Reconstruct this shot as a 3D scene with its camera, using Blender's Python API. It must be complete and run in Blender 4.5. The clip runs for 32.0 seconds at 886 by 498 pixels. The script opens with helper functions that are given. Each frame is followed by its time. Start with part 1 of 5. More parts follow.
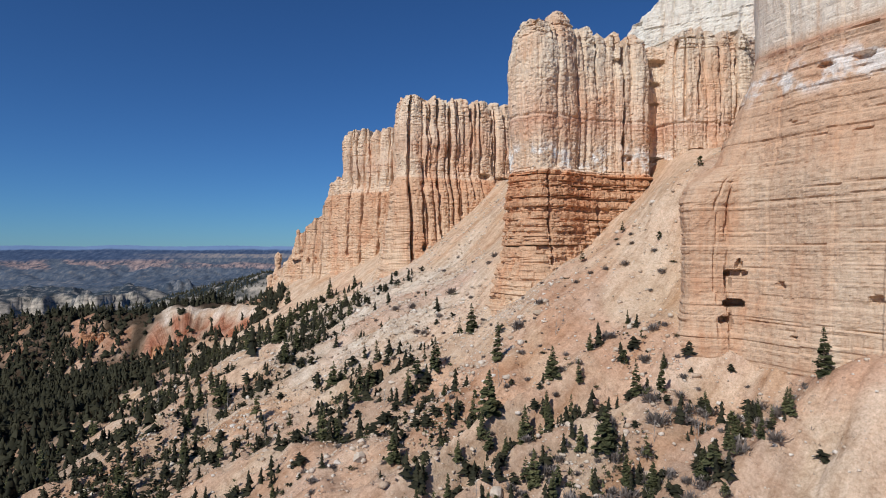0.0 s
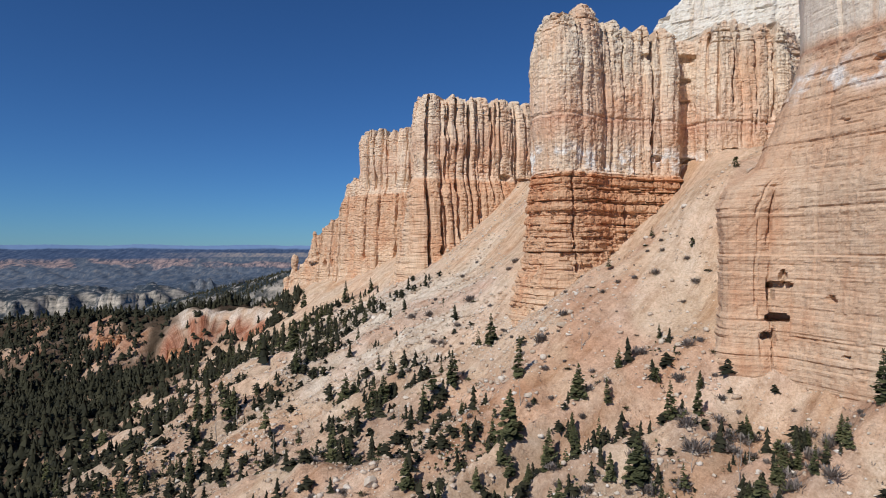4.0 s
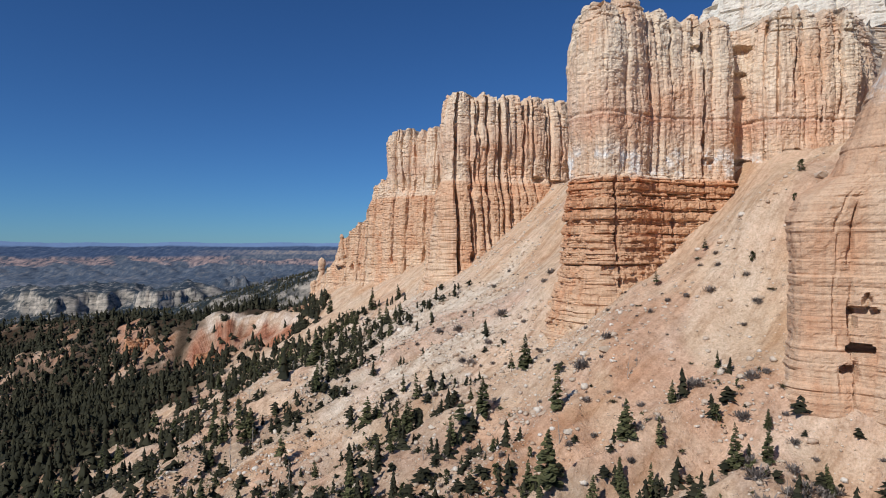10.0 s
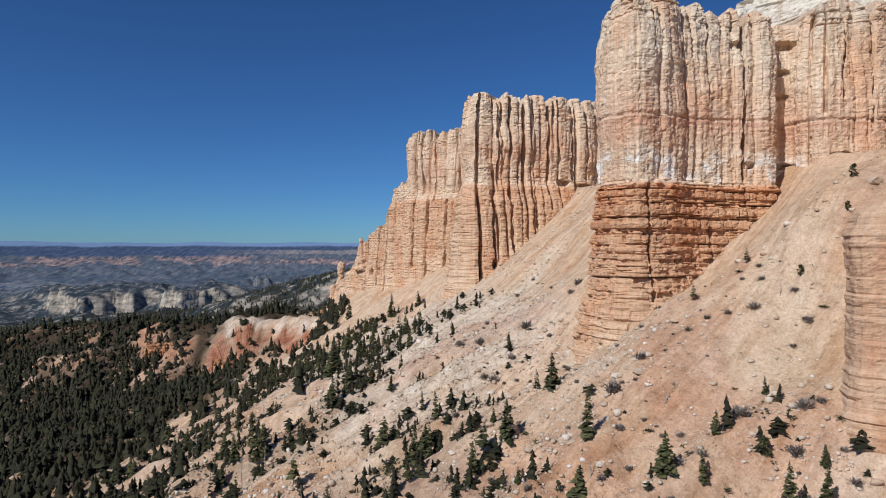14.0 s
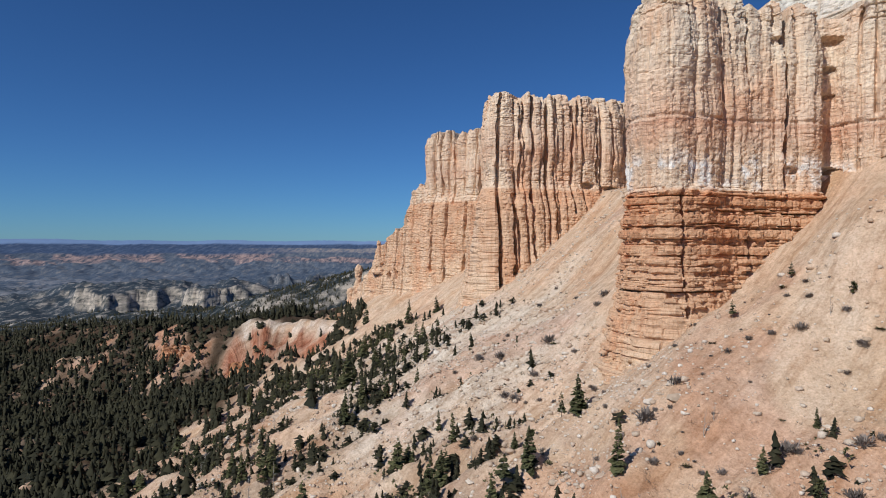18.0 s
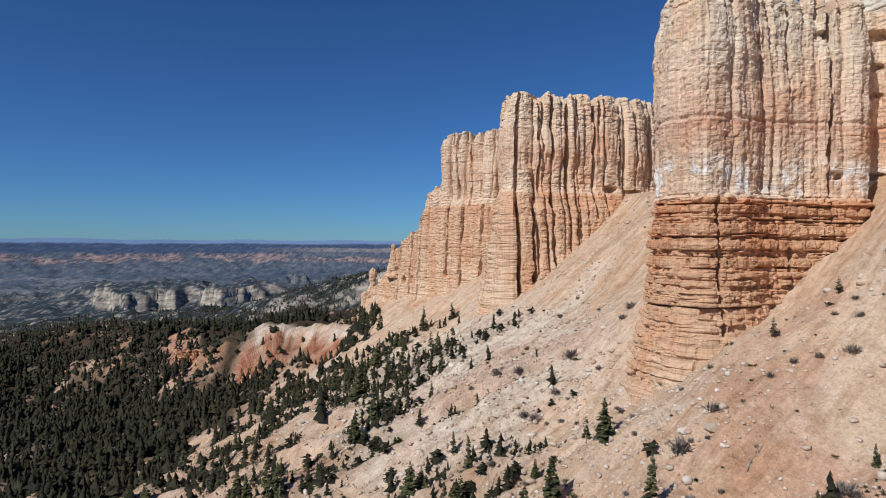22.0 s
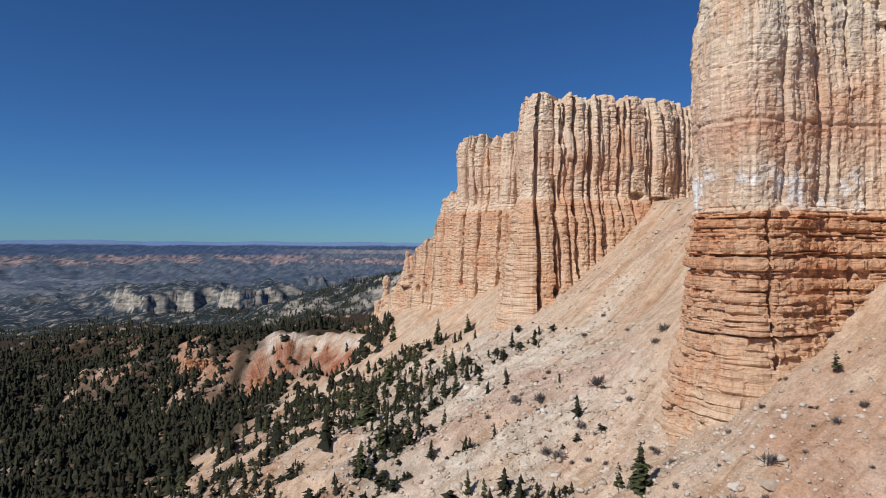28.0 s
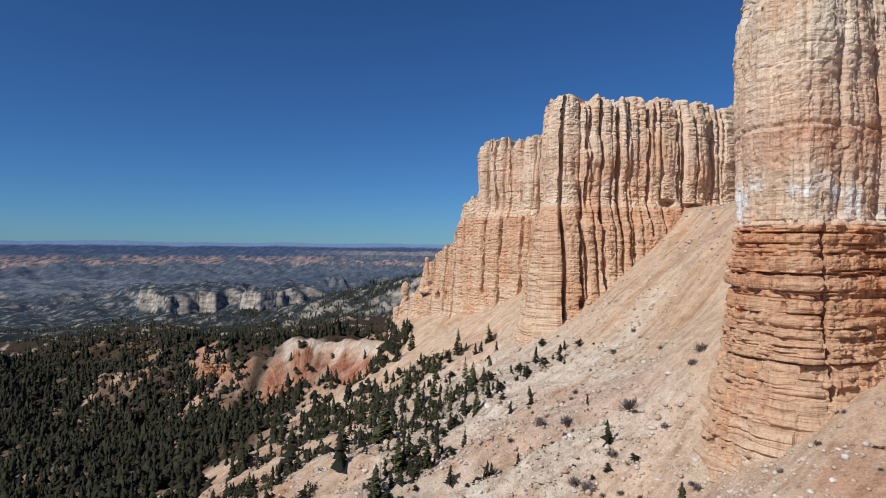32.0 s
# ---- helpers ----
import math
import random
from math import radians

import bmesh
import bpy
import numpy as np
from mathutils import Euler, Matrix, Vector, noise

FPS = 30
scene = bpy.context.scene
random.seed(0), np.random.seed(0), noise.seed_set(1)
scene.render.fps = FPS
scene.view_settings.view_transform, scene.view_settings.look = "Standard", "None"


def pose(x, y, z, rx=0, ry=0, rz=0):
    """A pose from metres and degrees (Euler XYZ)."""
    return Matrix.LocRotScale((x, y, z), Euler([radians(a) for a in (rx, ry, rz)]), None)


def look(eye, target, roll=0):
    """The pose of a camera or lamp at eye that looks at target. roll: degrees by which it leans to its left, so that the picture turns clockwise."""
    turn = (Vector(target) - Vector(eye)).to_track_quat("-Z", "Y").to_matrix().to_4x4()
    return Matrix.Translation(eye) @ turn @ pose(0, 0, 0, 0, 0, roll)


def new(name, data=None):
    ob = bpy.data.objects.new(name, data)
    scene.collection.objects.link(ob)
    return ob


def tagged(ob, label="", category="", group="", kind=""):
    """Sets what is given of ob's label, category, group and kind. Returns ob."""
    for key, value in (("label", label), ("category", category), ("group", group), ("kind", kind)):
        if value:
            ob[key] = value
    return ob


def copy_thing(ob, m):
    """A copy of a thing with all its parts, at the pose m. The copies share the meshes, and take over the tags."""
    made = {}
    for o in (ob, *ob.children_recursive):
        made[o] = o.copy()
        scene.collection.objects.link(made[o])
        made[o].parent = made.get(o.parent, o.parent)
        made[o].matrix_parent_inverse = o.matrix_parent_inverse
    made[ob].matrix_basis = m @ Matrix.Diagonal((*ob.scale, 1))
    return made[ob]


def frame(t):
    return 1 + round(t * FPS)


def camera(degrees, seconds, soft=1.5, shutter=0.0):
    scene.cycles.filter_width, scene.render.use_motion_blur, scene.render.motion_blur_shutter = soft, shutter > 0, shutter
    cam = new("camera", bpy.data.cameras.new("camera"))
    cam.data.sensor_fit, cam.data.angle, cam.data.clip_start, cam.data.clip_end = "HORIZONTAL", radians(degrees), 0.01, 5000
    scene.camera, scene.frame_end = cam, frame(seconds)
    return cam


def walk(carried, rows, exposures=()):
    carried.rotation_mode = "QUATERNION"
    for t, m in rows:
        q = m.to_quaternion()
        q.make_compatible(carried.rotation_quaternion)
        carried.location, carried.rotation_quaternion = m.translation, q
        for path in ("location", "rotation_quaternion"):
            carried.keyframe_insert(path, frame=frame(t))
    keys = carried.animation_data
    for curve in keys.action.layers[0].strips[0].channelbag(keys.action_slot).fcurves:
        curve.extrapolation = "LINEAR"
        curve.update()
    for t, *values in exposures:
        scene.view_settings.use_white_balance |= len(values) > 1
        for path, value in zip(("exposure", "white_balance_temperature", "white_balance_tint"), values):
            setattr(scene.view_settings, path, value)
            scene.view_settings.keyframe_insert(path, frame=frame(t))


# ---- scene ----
cam = camera(71.0, 32.0, soft=1.0)
PATH = [
    (0, (1.043, 0.854, -0.191), (1.043, 10.854, -0.211), 0.20),
    (1, (1.148, 2.999, 0.289), (1.073, 12.999, 0.261), 0.20),
    (2, (1.244, 5.160, 0.740), (1.088, 15.158, 0.700), 0.21),
    (3, (1.337, 7.307, 1.212), (1.104, 17.304, 1.171), 0.23),
    (4, (1.431, 9.424, 1.743), (1.118, 19.419, 1.708), 0.25),
    (5, (1.530, 11.536, 2.351), (1.144, 21.528, 2.303), 0.26),
    (6, (1.604, 13.697, 2.973), (1.136, 23.686, 2.923), 0.28),
    (7, (1.625, 15.881, 3.595), (1.078, 25.866, 3.546), 0.28),
    (8, (1.580, 18.063, 4.227), (0.952, 28.043, 4.172), 0.26),
    (9, (1.478, 20.253, 4.870), (0.762, 30.227, 4.802), 0.22),
    (10, (1.357, 22.453, 5.530), (0.546, 32.420, 5.443), 0.20),
    (11, (1.226, 24.620, 6.204), (0.319, 34.579, 6.106), 0.19),
    (12, (1.079, 26.705, 6.872), (0.083, 36.655, 6.771), 0.18),
    (13, (0.923, 28.732, 7.514), (-0.149, 38.674, 7.413), 0.18),
    (14, (0.786, 30.784, 8.153), (-0.369, 40.717, 8.055), 0.18),
    (15, (0.679, 32.891, 8.829), (-0.551, 42.814, 8.730), 0.20),
    (16, (0.588, 35.043, 9.563), (-0.726, 44.956, 9.443), 0.24),
    (17, (0.434, 37.193, 10.257), (-0.961, 47.095, 10.130), 0.28),
    (18, (0.214, 39.344, 10.895), (-1.261, 49.234, 10.767), 0.31),
    (19, (-0.060, 41.500, 11.504), (-1.611, 51.378, 11.374), 0.33),
    (20, (-0.358, 43.635, 12.093), (-1.977, 53.502, 11.955), 0.34),
    (21, (-0.642, 45.720, 12.635), (-2.331, 55.575, 12.491), 0.37),
    (21.5, (-0.778, 46.742, 12.882), (-2.495, 56.593, 12.741), 0.39),
    (22, (-0.912, 47.755, 13.113), (-2.646, 57.602, 12.977), 0.42),
    (22.5, (-1.046, 48.766, 13.332), (-2.791, 58.612, 13.202), 0.44),
    (23, (-1.181, 49.789, 13.548), (-2.935, 59.633, 13.422), 0.46),
    (24, (-1.447, 51.916, 13.996), (-3.232, 61.755, 13.880), 0.46),
    (25, (-1.701, 54.130, 14.492), (-3.541, 63.958, 14.378), 0.44),
    (26, (-1.937, 56.375, 15.039), (-3.834, 66.193, 14.927), 0.42),
    (27, (-2.167, 58.598, 15.632), (-4.118, 68.405, 15.513), 0.42),
    (28, (-2.460, 60.772, 16.226), (-4.467, 70.568, 16.109), 0.44),
    (29, (-2.834, 62.875, 16.812), (-4.905, 72.657, 16.693), 0.46),
    (30, (-3.291, 64.867, 17.395), (-5.430, 74.635, 17.286), 0.51),
    (31, (-3.797, 66.748, 17.962), (-6.012, 76.499, 17.859), 0.59),
    (32, (-4.238, 68.685, 18.462), (-6.562, 78.411, 18.367), 0.65),
]
walk(cam, [(t, look(eye, target, roll)) for t, eye, target, roll in PATH])

# ---- world and light ----
SUN_AZ, SUN_EL = -143.0, 41.0          # degrees, azimuth clockwise from +Y towards +X
world = bpy.data.worlds.new("world")
scene.world = world
world.use_nodes = True
wn = world.node_tree.nodes
sky = wn.new("ShaderNodeTexSky")
sky.sky_type = "NISHITA"
sky.sun_disc = False
sky.sun_elevation, sky.sun_rotation = radians(SUN_EL), radians(SUN_AZ)
sky.altitude, sky.air_density, sky.dust_density, sky.ozone_density = 2600, 1.05, 0.45, 3.0
wn["Background"].inputs["Strength"].default_value = 0.065
deep = wn.new("ShaderNodeMix")          # the dry, deep blue of high desert air
deep.data_type, deep.blend_type = "RGBA", "MULTIPLY"
deep.inputs[0].default_value, deep.inputs[7].default_value = 1.0, (0.36, 0.70, 1.11, 1)
world.node_tree.links.new(sky.outputs[0], deep.inputs[6])
world.node_tree.links.new(deep.outputs[2], wn["Background"].inputs[0])
sun = new("sun", bpy.data.lights.new("sun", "SUN"))
sun.data.energy, sun.data.angle, sun.data.color = 3.9, radians(0.53), (1.0, 0.985, 0.955)
to_sun = Vector((math.sin(radians(SUN_AZ)) * math.cos(radians(SUN_EL)), math.cos(radians(SUN_AZ)) * math.cos(radians(SUN_EL)), math.sin(radians(SUN_EL))))
sun.matrix_world = look(to_sun * 300, (0, 0, 0))


# ---- noise ----
def hashed(i, j, k):
    h = (np.int64(1) * i * 374761393 + j * 668265263 + k * 2147483647) & 0xFFFFFFFF
    h = ((h ^ (h >> 13)) * 1274126177) & 0xFFFFFFFF
    h = ((h ^ (h >> 16)) * 2246822519) & 0xFFFFFFFF
    return ((h ^ (h >> 15)) & 0xFFFFFF) / float(0xFFFFFF) * 2 - 1


def vnoise(x, y, z=0.0):
    if np.ndim(z) == 0:
        x, y = np.broadcast_arrays(np.asarray(x, float), np.asarray(y, float))
        i, j, k = np.floor(x), np.floor(y), math.floor(z * 7.0)
        f, g = x - i, y - j
        f, g = f * f * (3 - 2 * f), g * g * (3 - 2 * g)
        i, j, k = i.astype(np.int64), j.astype(np.int64), np.int64(k)
        a = hashed(i, j, k) * (1 - f) + hashed(i + 1, j, k) * f
        b = hashed(i, j + 1, k) * (1 - f) + hashed(i + 1, j + 1, k) * f
        return a * (1 - g) + b * g
    x, y, z = np.broadcast_arrays(np.asarray(x, float), np.asarray(y, float), np.asarray(z, float))
    i, j, k = (np.floor(a).astype(np.int64) for a in (x, y, z))
    f, g, h = x - i, y - j, z - k
    f, g, h = (a * a * (3 - 2 * a) for a in (f, g, h))
    out = 0
    for a in (0, 1):
        for b in (0, 1):
            for c in (0, 1):
                out = out + hashed(i + a, j + b, k + c) * (f if a else 1 - f) * (g if b else 1 - g) * (h if c else 1 - h)
    return out


def fbm(x, y, z=0.0, octaves=4, gain=0.5):
    total, amp = 0, 1.0
    for o in range(octaves):
        total = total + amp * vnoise(np.asarray(x) * 2 ** o + 17.3 * o, np.asarray(y) * 2 ** o - 9.1 * o, np.asarray(z) * 2 ** o + 4.7 * o)
        amp *= gain
    return total


def smoothstep(a, b, v):
    q = np.clip((np.asarray(v, float) - a) / (b - a), 0, 1)
    return q * q * (3 - 2 * q)


def bump(x, y, cx, cy, rx, ry, turn=0.0):
    c, s = math.cos(radians(turn)), math.sin(radians(turn))
    u, v = (x - cx) * c + (y - cy) * s, -(x - cx) * s + (y - cy) * c
    return np.exp(-0.5 * ((u / rx) ** 2 + (v / ry) ** 2))


# ---- meshes ----
def grid_mesh(name, verts, nu, nv, closed=False, smooth=True, extra=None):
    """A sheet of nu by nv points (v runs fastest)."""
    i, j = np.meshgrid(np.arange(nu if closed else nu - 1), np.arange(nv - 1), indexing="ij")
    i, j, i2 = i.ravel(), j.ravel(), ((i + 1) % nu).ravel()
    quads = np.stack([i * nv + j, i2 * nv + j, i2 * nv + j + 1, i * nv + j + 1], 1)
    if extra is not None:
        quads = np.concatenate([quads, extra])
    me = bpy.data.meshes.new(name)
    me.vertices.add(len(verts))
    me.vertices.foreach_set("co", np.asarray(verts, np.float32).ravel())
    me.loops.add(quads.size)
    me.loops.foreach_set("vertex_index", quads.astype(np.int32).ravel())
    me.polygons.add(len(quads))
    me.polygons.foreach_set("loop_start", np.arange(0, quads.size, 4, dtype=np.int32))
    me.polygons.foreach_set("use_smooth", np.full(len(quads), smooth))
    me.update(calc_edges=True)
    me.validate()
    return me


def soup_mesh(name, verts, faces, smooth=False):
    me = bpy.data.meshes.new(name)
    me.from_pydata([tuple(v) for v in verts], [], [tuple(f) for f in faces])
    if smooth:
        me.polygons.foreach_set("use_smooth", np.full(len(me.polygons), True))
    me.update()
    return me


def add_attr(me, name, values):
    me.attributes.new(name, "FLOAT", "POINT").data.foreach_set("value", np.asarray(values, np.float32))


# ---- materials ----
class Nodes:
    def __init__(self, name):
        self.mat = bpy.data.materials.new(name)
        self.mat.use_nodes = True
        self.tree = self.mat.node_tree
        self.bsdf = self.tree.nodes["Principled BSDF"]

    def node(self, kind, **inputs):
        n = self.tree.nodes.new(kind)
        for key, value in inputs.items():
            self.put(n.inputs[key.replace("_", " ")], value)
        return n

    def put(self, socket, value):
        if hasattr(value, "links"):
            self.tree.links.new(value, socket)
        else:
            socket.default_value = value

    def math(self, op, a, b=0.0, clamp=False):
        n = self.tree.nodes.new("ShaderNodeMath")
        n.operation, n.use_clamp = op, clamp
        self.put(n.inputs[0], a)
        self.put(n.inputs[1], b)
        return n.outputs[0]

    def noise(self, vector, scale, detail=4.0, rough=0.6):
        n = self.node("ShaderNodeTexNoise", Vector=vector, Scale=scale, Detail=detail, Roughness=rough)
        return n.outputs["Fac"]

    def ramp(self, fac, stops, mode="LINEAR"):
        n = self.tree.nodes.new("ShaderNodeValToRGB")
        n.color_ramp.interpolation = mode
        els = n.color_ramp.elements
        while len(els) < len(stops):
            els.new(0.5)
        for e, (p, c) in zip(els, stops):
            e.position = p
            e.color = (*c, 1) if len(c) == 3 else c
        self.put(n.inputs[0], fac)
        return n.outputs[0]

    def mix(self, fac, a, b, blend="MIX"):
        n = self.tree.nodes.new("ShaderNodeMix")
        n.data_type, n.blend_type = "RGBA", blend
        self.put(n.inputs[0], fac)
        for sock, v in ((n.inputs[6], a), (n.inputs[7], b)):
            self.put(sock, (*v, 1) if isinstance(v, tuple) and len(v) == 3 else v)
        return n.outputs[2]

    def coords(self, scale=(1, 1, 1), kind="Object", turn=0.0):
        tc = self.tree.nodes.new("ShaderNodeTexCoord")
        m = self.tree.nodes.new("ShaderNodeMapping")
        if turn:        # long axis laid along the turned direction
            m.vector_type = "TEXTURE"
            m.inputs["Rotation"].default_value = (0, 0, radians(turn))
            scale = tuple(1 / q for q in scale)
        m.inputs["Scale"].default_value = scale
        self.tree.links.new(tc.outputs[kind], m.inputs["Vector"])
        return m.outputs[0]

    def attr(self, name):
        n = self.tree.nodes.new("ShaderNodeAttribute")
        n.attribute_name = name
        return n.outputs["Fac"]

    def finish(self, color, rough=0.95, height=None, strength=0.4, distance=0.3):
        self.put(self.bsdf.inputs["Base Color"], color)
        self.put(self.bsdf.inputs["Roughness"], rough)
        self.bsdf.inputs["Specular IOR Level"].default_value = 0.15
        if height is not None:
            b = self.node("ShaderNodeBump", Strength=strength, Distance=distance, Height=height)
            self.tree.links.new(b.outputs[0], self.bsdf.inputs["Normal"])
        return self.mat


LOW, HIGH = -40.0, 90.0


def rock_material(name, bleach, redbed, crown=0.0, plain=0.0, tone=(0.63, 0.45, 0.32), relief=0.9, band_at=(22.0, 24.2, 27.5, 31.0), red_at=37.0):
    n = Nodes(name)
    p = n.coords()
    z = n.node("ShaderNodeSeparateXYZ", Vector=p).outputs[2]
    warp = n.math("MULTIPLY", n.math("SUBTRACT", n.noise(n.coords((0.06, 0.06, 0.02)), 1.0, 3), 0.5), 2.6)
    t = n.math("DIVIDE", n.math("SUBTRACT", n.math("ADD", z, warp), LOW), HIGH - LOW)

    def at(h):
        return (h - LOW) / (HIGH - LOW)
    base = n.ramp(t, [(at(-30), (0.62, 0.435, 0.305)), (at(-14), (0.60, 0.405, 0.275)), (at(-6), (0.575, 0.36, 0.235)), (at(10), (0.565, 0.335, 0.21)), (at(18), (0.56, 0.31, 0.185)),
                      (at(21.6), (0.58, 0.30, 0.17)), (at(22.3), (0.66, 0.48, 0.355)), (at(30), (0.65, 0.47, 0.345)), (at(36), (0.63, 0.41, 0.295)), (at(38), (0.64, 0.44, 0.325)),
                      (at(43), (0.70, 0.50, 0.37)), (at(52), (0.71, 0.535, 0.40)), (at(62), (0.68, 0.53, 0.405)), (at(70), (0.65, 0.525, 0.415)), (at(80), (0.74, 0.68, 0.60))])
    base = n.mix(plain, base, tone)
    # pinker and creamier areas
    area = n.noise(n.coords((0.09, 0.09, 0.05)), 1.0, 5, 0.6)
    col = n.mix(1.0, base, n.ramp(area, [(0.34, (0.97, 0.83, 0.75)), (0.47, (1, 0.99, 0.98)), (0.66, (1.04, 1.13, 1.18))]), "MULTIPLY")
    # thin beds, darker and lighter
    beds = n.noise(n.coords((0.03, 0.03, 1.5)), 1.0, 5, 0.7)
    col = n.mix(n.ramp(t, [(at(20.5), (1, 1, 1)), (at(24), (0.45, 0.45, 0.45))]), col, n.ramp(beds, [(0.28, (0.82, 0.74, 0.70)), (0.45, (0.99, 0.98, 0.97)), (0.6, (1.05, 1.04, 1.03)), (0.8, (1.12, 1.12, 1.12))]), "MULTIPLY")
    # streaks that run down the face
    streak = n.noise(n.coords((0.6, 0.6, 0.05)), 1.0, 5, 0.62)
    col = n.mix(1.0, col, n.ramp(streak, [(0.3, (0.90, 0.82, 0.77)), (0.5, (1, 1, 1)), (0.7, (1.06, 1.08, 1.10))]), "MULTIPLY")
    # bleached white patches in the band over the ledge
    band = n.ramp(t, [(at(band_at[0]), (0, 0, 0)), (at(band_at[1]), (1, 1, 1)), (at(band_at[2]), (1, 1, 1)), (at(band_at[3]), (0, 0, 0))])
    patch = n.noise(n.coords((0.16, 0.16, 0.15)), 1.0, 5, 0.6)
    white = n.math("MULTIPLY", n.math("MULTIPLY", band, bleach), n.ramp(patch, [(0.51, (0, 0, 0)), (0.60, (0.9, 0.9, 0.9))]))
    col = n.mix(white, col, (0.80, 0.76, 0.73))
    # the red bed
    red = n.ramp(t, [(at(red_at - 0.6), (0, 0, 0)), (at(red_at), (1, 1, 1)), (at(red_at + 0.5), (0, 0, 0))])
    col = n.mix(n.math("MULTIPLY", red, redbed), col, (0.46, 0.19, 0.11))
    if plain > 0.7 and redbed > 0:      # the wall's broad orange bed
        broad = n.ramp(t, [(at(19), (0, 0, 0)), (at(23), (1, 1, 1)), (at(28), (1, 1, 1)), (at(30), (0, 0, 0))])
        col = n.mix(n.math("MULTIPLY", broad, 0.6), col, (0.55, 0.33, 0.21))
    # a pale crown
    up = n.math("MULTIPLY", n.ramp(t, [(at(red_at + 0.5), (0, 0, 0)), (at(red_at + 2.5), (1, 1, 1))]), n.ramp(streak, [(0.36, (0.35, 0.35, 0.35)), (0.52, (1, 1, 1))]))
    col = n.mix(n.math("MULTIPLY", up, crown), col, (0.77, 0.685, 0.59))
    # grey weathering on the upper columns
    grey = n.math("MULTIPLY", n.ramp(t, [(at(46), (0, 0, 0)), (at(64), (1, 1, 1))]), n.ramp(n.noise(n.coords((0.3, 0.3, 0.1)), 1.0, 5), [(0.46, (0, 0, 0)), (0.64, (1, 1, 1))]))
    col = n.mix(n.math("MULTIPLY", grey, 0.3 * (1 - crown)), col, (0.46, 0.40, 0.34))
    fine = n.noise(p, 2.6, 6, 0.75)
    col = n.mix(1.0, col, n.ramp(fine, [(0.3, (0.74, 0.70, 0.67)), (0.46, (0.98, 0.97, 0.96)), (0.6, (1.06, 1.06, 1.06)), (0.75, (1.16, 1.17, 1.18))]), "MULTIPLY")
    drip = n.noise(n.coords((1.9, 1.9, 0.11)), 1.0, 4, 0.65)
    col = n.mix(0.3 if plain > 0.7 else 1.0, col, n.ramp(drip, [(0.32, (0.80, 0.73, 0.68)), (0.47, (1, 1, 1)), (0.7, (1.10, 1.11, 1.12))]), "MULTIPLY")
    # thin dark partings between the beds, closest in the lower beds
    low = n.ramp(t, [(at(20.5), (1, 1, 1)), (at(23), (0.1, 0.1, 0.1))])
    parting = n.ramp(n.noise(n.coords((0.035, 0.035, 2.6)), 1.0, 4, 0.6), [(0.36, (1, 1, 1)), (0.42, (0, 0, 0))])
    col = n.mix(n.math("MULTIPLY", n.math("MULTIPLY", parting, low), 0.5 if plain < 0.7 else 0.25), col, (0.30, 0.155, 0.09))
    seam = n.ramp(n.noise(n.coords((0.10, 0.10, 3.2)), 1.0, 4, 0.6), [(0.40, (0, 0, 0)), (0.47, (1, 1, 1))])
    crack = n.ramp(n.noise(n.coords((0.9, 0.9, 0.14)), 1.0, 4, 0.6), [(0.34, (0, 0, 0)), (0.42, (1, 1, 1))])
    pock = n.noise(p, 2.2, 5, 0.75)
    hgt = n.math("ADD", n.math("MULTIPLY", n.math("ADD", seam, crack), 0.12), n.math("MULTIPLY", pock, 0.26))
    hgt = n.math("ADD", n.math("ADD", hgt, n.math("MULTIPLY", n.math("MULTIPLY", beds, low), 0.3)), n.math("ADD", n.math("MULTIPLY", drip, 0.3), n.math("MULTIPLY", streak, 0.15)))
    col = n.mix(1.0, col, (0.985, 1.01, 1.0) if plain > 0.7 else (1.05, 1.085, 1.075), "MULTIPLY")
    return n.finish(col, 0.95, hgt, relief, 0.6)


